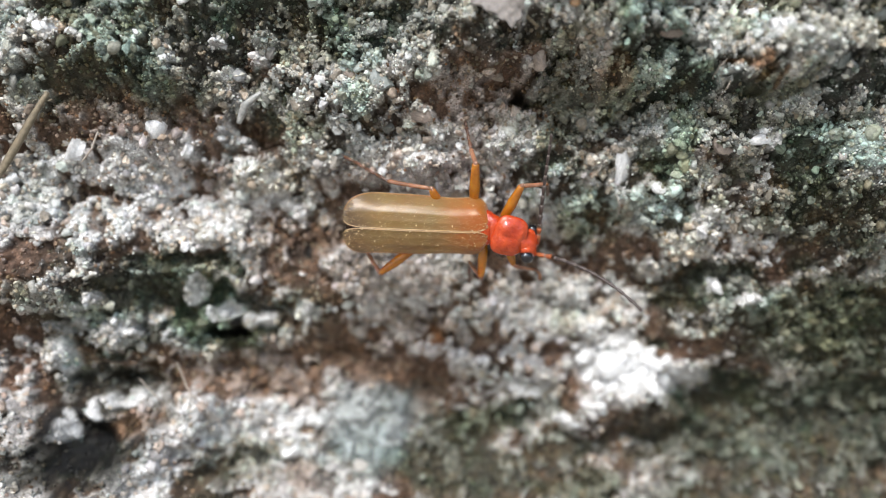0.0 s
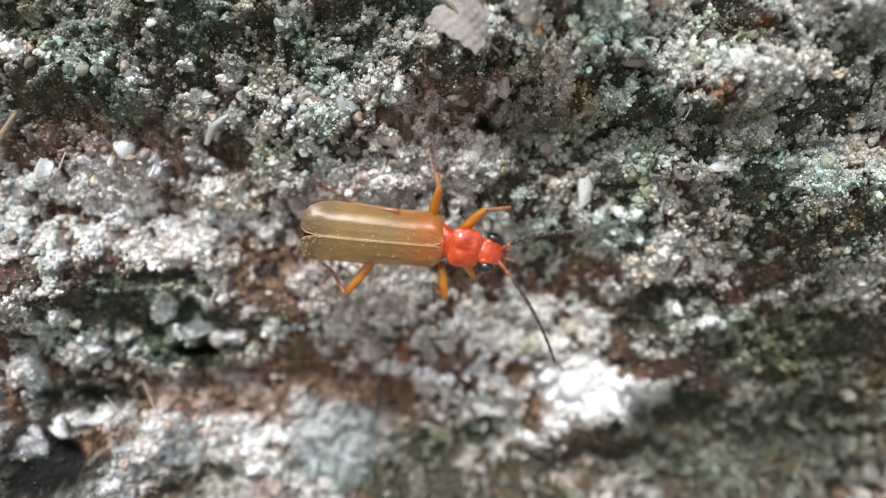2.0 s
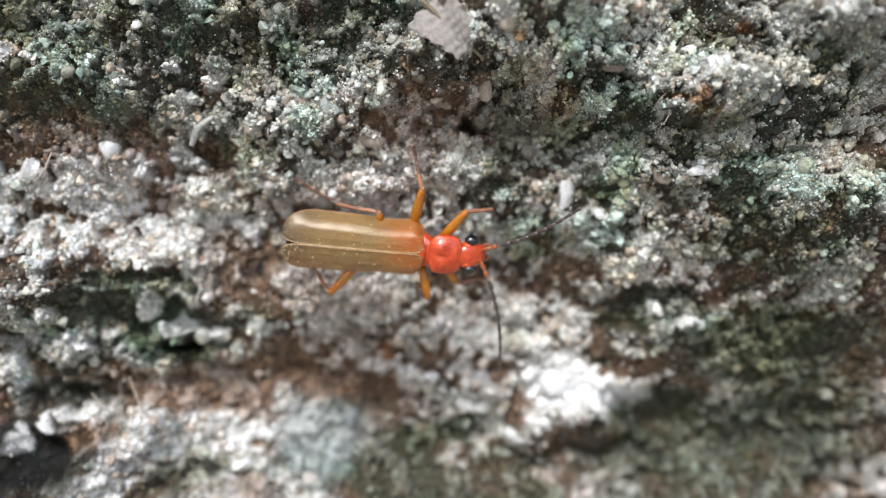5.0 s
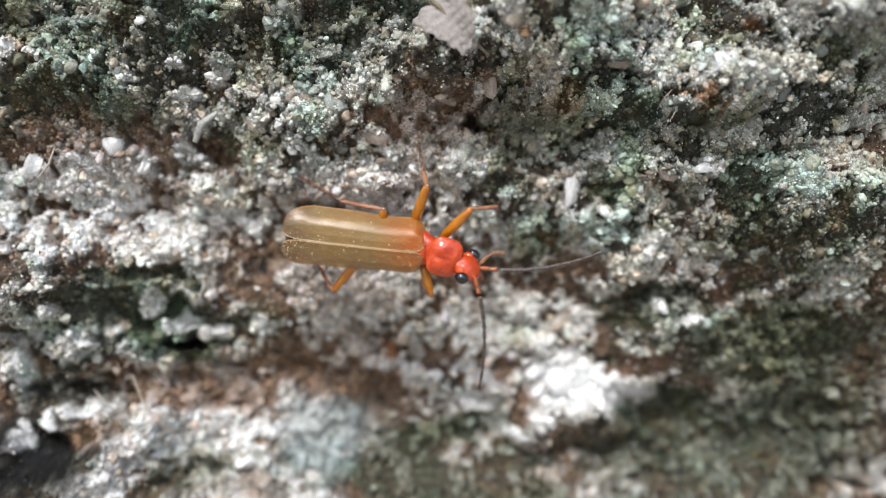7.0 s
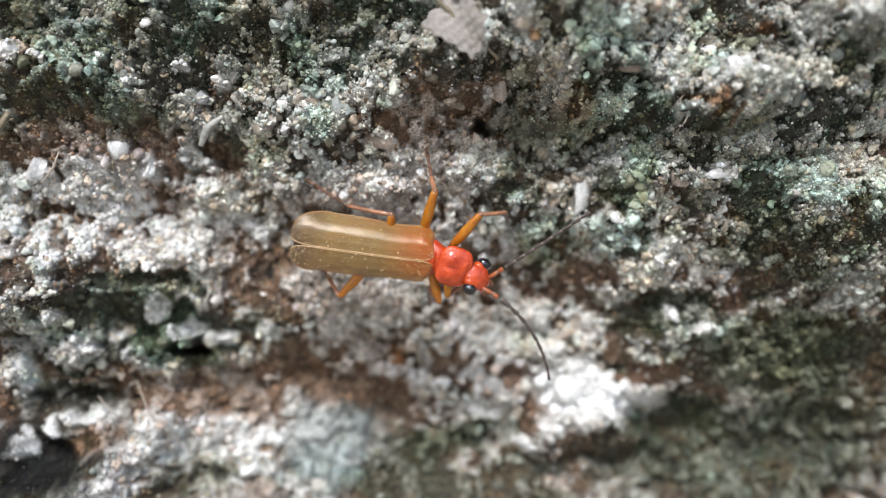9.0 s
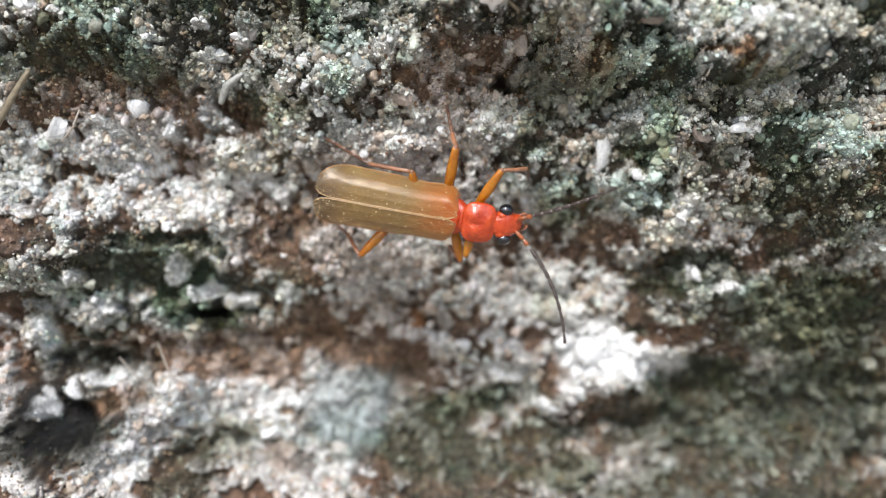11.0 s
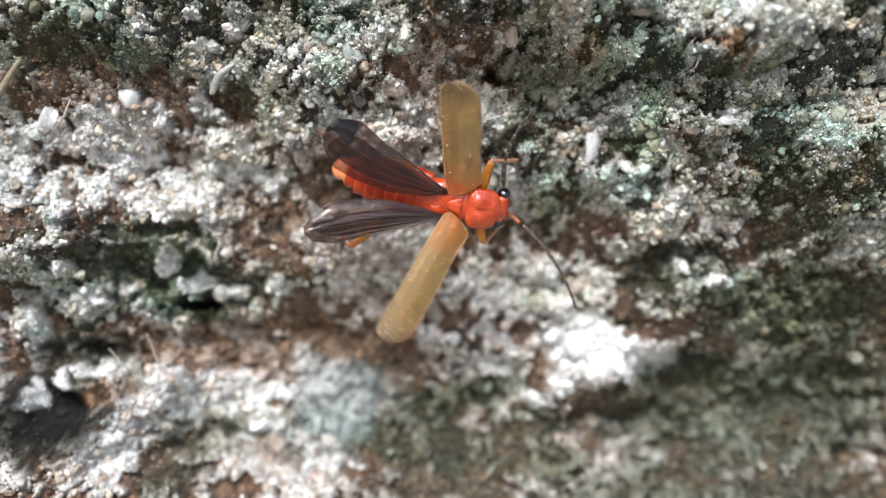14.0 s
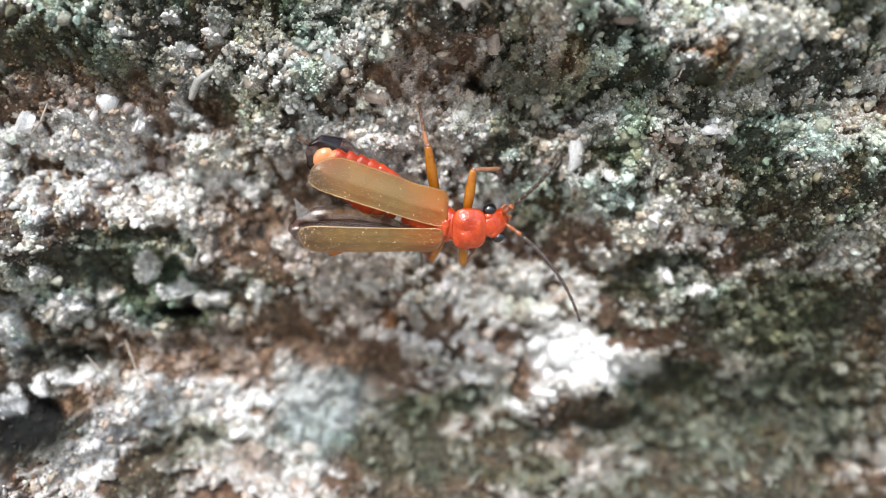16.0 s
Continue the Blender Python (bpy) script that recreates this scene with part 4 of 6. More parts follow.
def on_rock(x, z):
    """Depth and outward normal of the rock at places in its fine part."""
    def look_up(px, pz):
        i, j = np.clip(np.searchsorted(GX, px) - 1, 0, len(GX) - 2), np.clip(np.searchsorted(GZ, pz) - 1, 0, len(GZ) - 2)
        a, b = (px - GX[i]) / (GX[i + 1] - GX[i]), (pz - GZ[j]) / (GZ[j + 1] - GZ[j])
        return (YY[j, i] * (1 - a) + YY[j, i + 1] * a) * (1 - b) + (YY[j + 1, i] * (1 - a) + YY[j + 1, i + 1] * a) * b
    x, z, e = np.asarray(x, float), np.asarray(z, float), 0.12
    n = np.stack([look_up(x + e, z) - look_up(x - e, z), -2 * e * np.ones(x.shape), look_up(x, z + e) - look_up(x, z - e)], -1)
    return look_up(x, z), n / np.linalg.norm(n, axis=-1, keepdims=True)


def ball(level):
    bm = bmesh.new()
    bmesh.ops.create_icosphere(bm, subdivisions=level, radius=1)
    v = np.array([p.co for p in bm.verts])
    f = np.array([[p.index for p in q.verts] for q in bm.faces])
    bm.free()
    return v, f


def lumpy(level, seed, rough=0.3):
    v, f = ball(level)
    r = np.random.RandomState(seed)
    for _ in range(9):
        d = r.normal(size=3)
        d /= np.linalg.norm(d)
        cut = r.uniform(0.40, 0.85)
        over = np.maximum(v @ d - cut, 0)
        v = v - over[:, None] * d * 0.9
    return v * (1 + rough * (r.rand(len(v), 1) - 0.5)), f


def turns(r, n):
    q = r.normal(size=(n, 4))
    q /= np.linalg.norm(q, axis=1, keepdims=True)
    a, b, c, d = q.T
    return np.stack([np.stack([1 - 2 * (c * c + d * d), 2 * (b * c - a * d), 2 * (b * d + a * c)], -1),
                     np.stack([2 * (b * c + a * d), 1 - 2 * (b * b + d * d), 2 * (c * d - a * b)], -1),
                     np.stack([2 * (b * d - a * c), 2 * (c * d + a * b), 1 - 2 * (b * b + c * c)], -1)], -2)


def scatter(name, label, count, seed, radii, level, chance, tint, sink=0.25, flat=False):
    """Many small crumbs in one mesh, strewn where chance(x, z, weights) allows."""
    r = np.random.RandomState(seed)
    x, z = r.uniform(-21, 25, count * 3), r.uniform(-16, 13.5, count * 3)
    w = weights(x, z)
    keep = np.nonzero(r.rand(len(x)) < chance(x, z, w))[0][:count]
    x, z, w = x[keep], z[keep], {k: v[keep] for k, v in w.items()}
    y, n = on_rock(x, z)
    size = radii[0] + (radii[1] - radii[0]) * r.rand(len(x)) ** 2.2
    at = np.stack([x, y, z], -1) + n * (size * (1 - sink) * 0.6)[:, None]
    rot = turns(r, len(x)) * (size[:, None] * r.uniform(0.65, 1.2, (len(x), 3)))[:, None, :]
    kinds = [lumpy(level, seed + k, 0.45) for k in range(6)]
    which = r.randint(0, 6, len(x))
    vs, fs, cs, base = [], [], [], 0
    rgb = tint(x, z, w, r)
    for k, (v, f) in enumerate(kinds):
        sel = np.nonzero(which == k)[0]
        p = np.einsum("nij,vj->nvi", rot[sel], v) + at[sel][:, None]
        vs.append(p.reshape(-1, 3))
        fs.append((f[None] + (np.arange(len(sel)) * len(v))[:, None, None] + base).reshape(-1, 3))
        cs.append(np.repeat(rgb[sel], len(v), 0))
        base += len(sel) * len(v)
    me = mesh_of(name, np.concatenate(vs) * MM, np.concatenate(fs), crumb_mat, flat)
    put_colours(me, np.concatenate(cs))
    ob = new(name, me)
    ob.parent = rock
    return tagged(ob, label, kind="stuff")


def crumb_tint(x, z, w, r):
    _, bed, top, cover = make_up(x, z)
    k = np.clip(cover * 0.9 + 0.4 * (r.rand(len(x)) - 0.4), 0, 1)[:, None]
    c = bed + (top * 1.12 - bed) * k
    hue = np.array(((1.0, 1.0, 1.0), (1.03, 0.99, 0.92), (0.92, 1.0, 0.98), (0.74, 0.65, 0.56)))[r.randint(0, 4, len(x))]
    c = c * hue * r.uniform(0.55, 1.35, (len(x), 1))
    return np.clip(c + (0.98 - c) * w["white"][:, None], 0.02, 0.98)


def granule_tint(x, z, w, r):
    _, bed, top, cover = make_up(x, z)
    hue = np.array(((1.0, 1.0, 1.0), (1.04, 1.0, 0.92), (0.90, 1.02, 0.99), (0.80, 0.77, 0.68)))[r.randint(0, 4, len(x))]
    c = top * hue * 1.5 * (0.26 + 1.35 * r.rand(len(x), 1) ** 2.0)
    return np.clip(c + (0.98 - c) * w["white"][:, None], 0.02, 0.98)


def grit_tint(x, z, w, r):
    _, bed, top, cover = make_up(x, z)
    hue = np.array(((1.0, 1.0, 1.0), (1.15, 1.0, 0.82), (0.9, 1.03, 0.95)))[r.randint(0, 3, len(x))]
    c = (bed * 1.5 + (top - bed) * 0.30 * r.rand(len(x), 1) ** 1.5) * hue * r.uniform(0.45, 1.5, (len(x), 1))
    return np.clip(c, 0.012, 0.9)


def lump_tint(x, z, w, r):
    _, bed, top, cover = make_up(x, z)
    k = np.clip(0.25 + 0.75 * cover, 0, 1)[:, None]
    c = (bed + (top - bed) * k) * r.uniform(0.7, 1.2, (len(x), 1)) * r.uniform(0.96, 1.03, (len(x), 3))
    warm = (r.rand(len(x)) < 0.3)[:, None]
    c = np.where(warm, c * np.array((0.86, 0.74, 0.64)), c)
    return np.clip(c + (0.98 - c) * w["white"][:, None], 0.02, 0.98)


# ---- the beetle ----
def part(name, verts, faces, material, parent, label="", flat=False):
    ob = new(name, mesh_of(name, np.asarray(verts, float) * MM, [list(map(int, f)) for f in faces], material, flat))
    ob.parent = parent
    if label:
        ob["label"] = label
    return ob


def loft(rings, n=16, power=2.0):
    """Closed skin through rings (x, y, z, half width, half height above, half height below) along x."""
    vs, fs = [], []
    for x, y, z, w, up, down in rings:
        for k in range(n):
            a = 2 * math.pi * k / n
            c, s = math.cos(a), math.sin(a)
            c, s = math.copysign(abs(c) ** (2 / power), c), math.copysign(abs(s) ** (2 / power), s)
            vs.append((x, y + w * c, z + (up if s > 0 else down) * s))
    for i in range(len(rings) - 1):
        for k in range(n):
            a, b = i * n + k, i * n + (k + 1) % n
            fs.append((a, b, b + n, a + n))
    fs.append(tuple(range(n))[::-1])
    fs.append(tuple(range((len(rings) - 1) * n, len(rings) * n)))
    return vs, fs


def tube(points, radii, n=8):
    """A round rod through points."""
    pts = [Vector(p) for p in points]
    vs, fs = [], []
    side = None
    for i, p in enumerate(pts):
        d = (pts[min(i + 1, len(pts) - 1)] - pts[max(i - 1, 0)]).normalized()
        if side is None:
            side = d.orthogonal().normalized()
        side = (side - d * side.dot(d)).normalized()
        up = d.cross(side)
        for k in range(n):
            a = 2 * math.pi * k / n
            vs.append(tuple(p + (side * math.cos(a) + up * math.sin(a)) * radii[i]))
    for i in range(len(pts) - 1):
        for k in range(n):
            a, b = i * n + k, i * n + (k + 1) % n
            fs.append((a, b, b + n, a + n))
    fs.append(tuple(range(n))[::-1])
    fs.append(tuple(range((len(pts) - 1) * n, len(pts) * n)))
    return vs, fs


def shell(point, nu, nv, thick):
    """A thin closed plate: point(u, v) gives the upper side."""
    top = [point(i / (nu - 1), j / (nv - 1)) for i in range(nu) for j in range(nv)]
    low = [(x, y, z - thick) for x, y, z in top]
    vs, n = top + low, nu * nv
    fs = []
    for i in range(nu - 1):
        for j in range(nv - 1):
            a = i * nv + j
            fs.append((a, a + 1, a + nv + 1, a + nv))
            fs.append((n + a, n + a + nv, n + a + nv + 1, n + a + 1))
    edge = [j for j in range(nv)] + [i * nv + nv - 1 for i in range(1, nu)] + [(nu - 1) * nv + j for j in range(nv - 2, -1, -1)] + [i * nv for i in range(nu - 2, 0, -1)]
    for a, b in zip(edge, edge[1:] + edge[:1]):
        fs.append((a, n + a, n + b, b))
    return vs, fs


beetle = tagged(new("beetle"), "slender orange-red soldier beetle with tan wing cases on the rock", "beetle")
PIVOT = {1: (-0.12, 0.50, -0.22), -1: (-0.12, -0.50, -0.22)}
ROOT = {1: (-0.10, 0.0, -0.52), -1: (-0.10, 0.0, -0.58)}
ABDOMEN_AT, HEAD_AT, NECK_AT = (-1.4, 0.0, -1.12), (1.52, 0.0, -0.40), (0.15, 0.0, -0.45)


def elytron(side):
    px, py, pz = PIVOT[side]

    def point(u, v):
        u = 0.5 - 0.5 * math.cos(math.pi * u)
        out = 1.27 * (1 + 0.06 * u) * (1 - 0.055 * math.exp(-((u - 0.27) / 0.14) ** 2))
        inner = 0.004 + 0.16 * max(0, 1 - u / 0.07) ** 1.6
        if u < 0.11:
            out = 0.46 + (out - 0.46) * math.sqrt(max(0, 1 - (1 - u / 0.11) ** 2.6))
        if u > 0.80:
            e = (u - 0.80) / 0.20
            out = 0.50 + (out - 0.50) * math.sqrt(max(0, 1 - e ** 2.6))
            inner = 0.004 + 0.34 * (1 - math.sqrt(max(0, 1 - e ** 4.0)))
        y = inner + (out - inner) * v
        flat = 1 - 0.7 * max(0, (u - 0.80) / 0.20)
        z = flat * (-0.40 * v ** 1.7 - 0.50 * max(0, (v - 0.50) / 0.50) ** 1.9) - 0.16 * (1 - u) ** 9 - 0.26 * u ** 3
        z += 0.022 * math.exp(-(v / 0.06) ** 2) + 0.03 * math.exp(-((v - 0.95) / 0.05) ** 2)
        z += 0.07 * math.exp(-((u - 0.05) / 0.05) ** 2 - ((v - 0.62) / 0.22) ** 2)
        for k, ridge in enumerate((0.27, 0.52, 0.76)):
            z += 0.013 * math.exp(-((v - ridge) / 0.05) ** 2) * math.sin(math.pi * min(1, u * 1.1))
        z += 0.008 * math.sin(u * 47 + v * 9) * math.sin(v * 13 + u * 5)
        return (-6.05 * u - px, side * y - py, z - pz)

    vs, fs = shell(point, 64, 25, 0.045)
    if side < 0:
        fs = [f[::-1] for f in fs]
    ob = part("elytron", vs, fs, elytron_mat, beetle, "tan translucent wing case dusted with pollen")
    ob.location = Vector(PIVOT[side]) * MM
    r = random.Random(5 + side)
    bv, bf = ball(1)
    dv, df = [], []
    for _ in range(120 if side < 0 else 85):
        u, v = r.random() ** 0.8 * 0.9 + 0.03, r.random() ** (1.2 if side < 0 else 1.9) * 0.9
        c, s = Vector(point(u, v)), 0.010 + 0.026 * r.random() ** 3
        df += [tuple(int(k) + len(dv) for k in f) for f in bf]
        dv += [tuple(c + Vector(p) * s + Vector((0, 0, s * 0.6))) for p in bv]
    tagged(part("pollen", dv, df, dust_mat, ob, "scattered yellowish pollen grains"), kind="stuff")
    # short pale hairs lying backwards
    hv, hf = [], []
    for _ in range(700):
        u, v = r.uniform(0.03, 0.97), r.uniform(0.03, 0.97)
        a = Vector(point(u, v))
        d = Vector((-0.13, r.uniform(-0.03, 0.03), 0.045))
        k = len(hv)
        hv += [tuple(a + Vector((0, 0.004, 0))), tuple(a - Vector((0, 0.004, 0))), tuple(a + Vector((0, 0, 0.004))), tuple(a + d)]
        hf += [(k, k + 1, k + 3), (k + 1, k + 2, k + 3), (k + 2, k, k + 3)]
    tagged(part("hairs", hv, hf, hair_mat, ob, "very short pale hairs"), kind="stuff")
    rim = [point(0.03 + k / 30 * 0.94, 0.985) for k in range(31)]
    part("rim", *tube([(a, b, c + 0.006) for a, b, c in rim], [0.022] * 31, 6), rim_mat, ob)
    seam = [point(0.10 + k / 24 * 0.86, 0.02) for k in range(25)]
    part("seam", *tube([(a, b, c - 0.002) for a, b, c in seam], [0.019] * 25, 6), seam_mat, ob, "pale raised inner edge")
    return ob


def eased(xs, ys):
    """A smooth line through a few places."""
    def at(u):
        for a, b, p, q in zip(xs, xs[1:], ys, ys[1:]):
            if u <= b:
                k = (u - a) / (b - a)
                return p + (q - p) * (k + 0.5 * (k * k * (3 - 2 * k) - k))
        return ys[-1]
    return at


def wing(side):
    """Smoky hind wing in two plates that slide over one another, with veins and a folded tip."""
    wide = 1.0 if side > 0 else 0.80
    lead = eased((0, 0.5, 0.8, 0.94, 1.0), (0.10, 0.74 * wide, 1.16 * wide, 0.95 * wide, 0.42 * wide))
    trail = eased((0, 0.17, 0.4, 0.62, 0.8, 0.94, 1.0), (-0.10, -0.62 * wide, -1.08 * wide, -1.2 * wide, -1.08 * wide, -0.5 * wide, 0.05 * wide))

    def blade(length, lift, v0, v1):
        def point(u, v):
            v = v0 + (v1 - v0) * v
            y = lead(u) + (trail(u) - lead(u)) * v
            z = lift - 0.040 * math.sin(v * 21 + 1.3 * u) * (0.25 + u) - 0.34 * y * y * (0.35 + 0.65 * min(1, 1.6 * u)) - 0.10 * u ** 2
            return (-length * u, side * y, z)
        return point

    front = blade(5.9, 0.0, 0.0, 1.0)
    ob = part("hind_wing", *shell(front, 40, 31, 0.010), membrane_mat, beetle, "smoky dark see-through hind wing")
    ob.location = Vector(ROOT[side]) * MM
    for v0, v1, u1, rad in ((0.01, 0.015, 0.95, 0.046), (0.10, 0.13, 0.90, 0.028), (0.2, 0.30, 0.93, 0.016), (0.34, 0.47, 0.90, 0.012), (0.5, 0.66, 0.86, 0.012), (0.7, 0.86, 0.78, 0.010)):
        pts = [front(k / 18 * u1, v0 + (v1 - v0) * k / 18) for k in range(19)]
        part("vein", *tube([(a, b, c + 0.004) for a, b, c in pts], [rad * (1 - 0.035 * k) for k in range(19)], 6), vein_mat, ob)
    rear = blade(5.5, -0.07, 0.08, 0.62)
    fold = part("wing_fold", *shell(rear, 30, 21, 0.010), membrane_mat, ob)
    if side > 0:
        tip = lambda u, v: tuple(a + b for a, b in zip(front(0.80 + 0.195 * u, 0.02 + 0.42 * v * (1 - 0.3 * u)), (0, 0, 0.03)))
        part("wing_tip", *shell(tip, 12, 12, 0.012), tip_mat, ob, "folded blackish wing tip")
    else:
        tip = lambda u, v: (-5.55 + 0.95 * v - 0.15 * u, side * (-0.28 - 0.95 * u * (1 - 0.8 * v)), 0.02 + 0.10 * u + 0.04 * math.sin(9 * v))
        part("wing_tip", *shell(tip, 12, 12, 0.012), glassy_mat, ob, "folded glassy wing tip")
    return ob, fold


def build_pronotum():
    vs, fs, n, m = [], [], 48, 14
    x0, y0, z0 = NECK_AT
    for i in range(m):
        r = i / (m - 1)
        for k in range(n):
            a = 2 * math.pi * k / n
            c, s = math.cos(a), math.sin(a)
            e = (abs(c) ** 3.2 + abs(s) ** 3.2) ** (-1 / 3.2)
            x, y = 0.73 * r * c * e, 0.88 * r * s * e * (1 - 0.05 * c)
            dome = 0.20 - 0.34 * r ** 3.4
            dome += 0.05 * math.exp(-((x + 0.30) ** 2 + (abs(y) - 0.36) ** 2) / 0.055) - 0.03 * math.exp(-(y / 0.09) ** 2 - ((x + 0.2) / 0.45) ** 2)
            dome -= 0.035 * math.exp(-((x - 0.25) ** 2 + (abs(y) - 0.45) ** 2) / 0.03)
            dome += 0.05 * math.exp(-((r - 0.95) / 0.05) ** 2) - 0.025 * math.exp(-((r - 0.80) / 0.07) ** 2)
            dome += 0.018 * math.sin(9 * x + 4 * y) * math.sin(8 * y + 2) * (1 - r)
            vs.append((0.92 + x - x0, y - y0, -0.12 + dome - z0))
    for i in range(m):
        r = 1 - i / (m - 1)
        for k in range(n):
            a = 2 * math.pi * k / n
            c, s = math.cos(a), math.sin(a)
            e = (abs(c) ** 3.2 + abs(s) ** 3.2) ** (-1 / 3.2)
            vs.append((0.92 + 0.71 * r * c * e - x0, 0.85 * r * s * e - y0, -0.40 - 0.75 * (1 - r ** 2) - z0))
    for i in range(2 * m - 1):
        for k in range(n):
            a, b = i * n + k, i * n + (k + 1) % n
            fs.append((a, a + n, b + n, b))
    ob = part("pronotum", vs, fs, red_mat, beetle, "shiny orange-red neck shield")
    ob.location = Vector(NECK_AT) * MM
    return ob


def build_head():
    rings = [(-0.35, 0, -0.06, 0.36, 0.26, 0.30), (-0.05, 0, -0.04, 0.40, 0.28, 0.34), (0.12, 0, 0.0, 0.46, 0.33, 0.40), (0.35, 0, 0.02, 0.56, 0.37, 0.42), (0.58, 0, 0.01, 0.60, 0.37, 0.42), (0.76, 0, -0.02, 0.53, 0.33, 0.40),
             (0.90, 0, -0.05, 0.44, 0.29, 0.37), (1.00, 0, -0.08, 0.43, 0.24, 0.34), (1.14, 0, -0.13, 0.40, 0.18, 0.28), (1.24, 0, -0.17, 0.30, 0.12, 0.2), (1.28, 0, -0.19, 0.14, 0.06, 0.1)]
    ob = part("head", *loft(rings, 28, 2.4), red_mat, beetle, "orange-red head with bulging black eyes")
    ob.location = Vector(HEAD_AT) * MM
    v, f = ball(3)
    for s in (1, -1):
        part("eye", [(0.50 + 0.31 * a, s * 0.63 + 0.26 * b, 0.07 + 0.29 * c) for a, b, c in v], f, eye_mat, ob, "bulging glossy black eye")
        part("brow", [(0.34 + 0.26 * a, s * 0.40 + 0.20 * b, 0.06 + 0.27 * c) for a, b, c in v], f, red_mat, ob)
        part("palp", *tube([(1.05, s * 0.24, -0.24), (1.28, s * 0.36, -0.30), (1.42, s * 0.34, -0.42), (1.56, s * 0.24, -0.5), (1.62, s * 0.2, -0.52)], [0.07, 0.055, 0.065, 0.085, 0.03], 8), palp_mat, ob)
        part("mandible", *tube([(1.12, s * 0.18, -0.24), (1.32, s * 0.17, -0.29), (1.44, s * 0.03, -0.32)], [0.09, 0.065, 0.02], 8), foot_mat, ob)
        part("socket", *tube([(0.88, s * 0.24, 0.06), (1.0, s * 0.26, 0.15)], [0.14, 0.11], 10), red_mat, ob)
    return ob


JOINT = 5.35 / 11


def antenna(side):
    """Eleven-jointed thread-like feeler along +x from its root; each joint pivots at its own start."""
    holder = part("antenna", *tube([(0, 0, 0), (JOINT * 0.3, 0, 0), (JOINT * 0.75, 0, 0), (JOINT * 0.98, 0, 0)], [0.06, 0.085, 0.105, 0.075], 9), feeler_base_mat, beetle, "thin jointed dark feeler")
    joints = []
    for k in range(1, 11):
        r = 0.112 - 0.0048 * k
        long = JOINT * (0.62 if k == 1 else 1.0 + 0.038)
        ob = part("joint", *tube([(0.0, 0, 0), (long * 0.12, 0, 0), (long * 0.5, 0, 0), (long * 0.86, 0, 0), (long * 0.97, 0, 0)], [r * 0.55, r * 0.72, r * 0.92, r * 1.06, r * 0.8], 9), feeler_base_mat if k < 2 else feeler_mat, holder)
        ring = part("ring", *tube([(-0.02, 0, 0), (0.03, 0, 0)], [r * 0.80, r * 0.74], 8), ring_mat, holder)
        joints.append((ob, ring))
    return holder, joints


def femur_of(length, thick):
    """A thigh along +x from the knee at its origin, swollen in the middle and a little flattened."""
    v, f = tube([(0, 0, 0), (0.06, 0, 0.0), (length * 0.2, 0, 0.03), (length * 0.45, 0, 0.06), (length * 0.75, 0, 0.03), (length, 0, 0)], [0.10 * thick, 0.145 * thick, 0.185 * thick, 0.225 * thick, 0.21 * thick, 0.14 * thick], 12)
    return v, f


def tarsus_joints(parent, a, b, n=4):
    d = b - a
    for k in range(n):
        p, q = a + d * (k / n), a + d * ((k + 0.94) / n)
        wob = Vector((0, 0, 0.035 * (-1) ** k))
        part("tarsus", *tube([p + wob, (p * 0.6 + q * 0.4), q - wob], [0.05, 0.07, 0.09 if k < n - 1 else 0.06], 7), foot_mat, parent)
    for s in (1, -1):
        e = d.normalized()
        o = e.orthogonal().normalized() * 0.05 * s
        part("claw", *tube([b, b + e * 0.1 + o, b + e * 0.17 + o * 1.3 - Vector((0, 0, 0.05))], [0.03, 0.022, 0.006], 6), foot_mat, parent)


STAND = (1.33, 0.46, -7.5)


def leg(hip, knee, ankle, toe, thick=1.0):
    """Shin and foot stand on the rock, the thigh swings between the knee and the hip. The toe is a place on the rock's face."""
    stand = beetle_pose(*STAND)
    hip, knee, ankle = Vector(hip), Vector(knee), Vector(ankle)
    depth_there = float(on_rock(np.array([toe[0]]), np.array([toe[1]]))[0][0])
    foot = stand.inverted() @ (Vector((toe[0], depth_there - 0.05, toe[1])) * MM) / MM
    foot = ankle + (foot - ankle) * min(1.0, 2.6 / (foot - ankle).length)
    s, t = ankle - knee, foot - knee
    bow = Vector((0, 0, 0.06))
    ob = part("leg", *tube([Vector((0, 0, 0)), s * 0.15 + bow * 0.5, s * 0.5 + bow, s * 0.9, s], [0.075 * thick, 0.10 * thick, 0.095 * thick, 0.105 * thick, 0.08 * thick], 9), shin_mat, beetle, "amber jointed leg with a brown shin")
    tarsus_joints(ob, s, t)
    femur = part("femur", *femur_of((hip - knee).length, thick), leg_mat, ob, "flattened amber thigh")
    part("knee", [(0.11 * thick * a, 0.11 * thick * b, 0.11 * thick * c) for a, b, c in ball(2)[0]], ball(2)[1], shin_mat, ob)
    return ob, femur, hip, knee


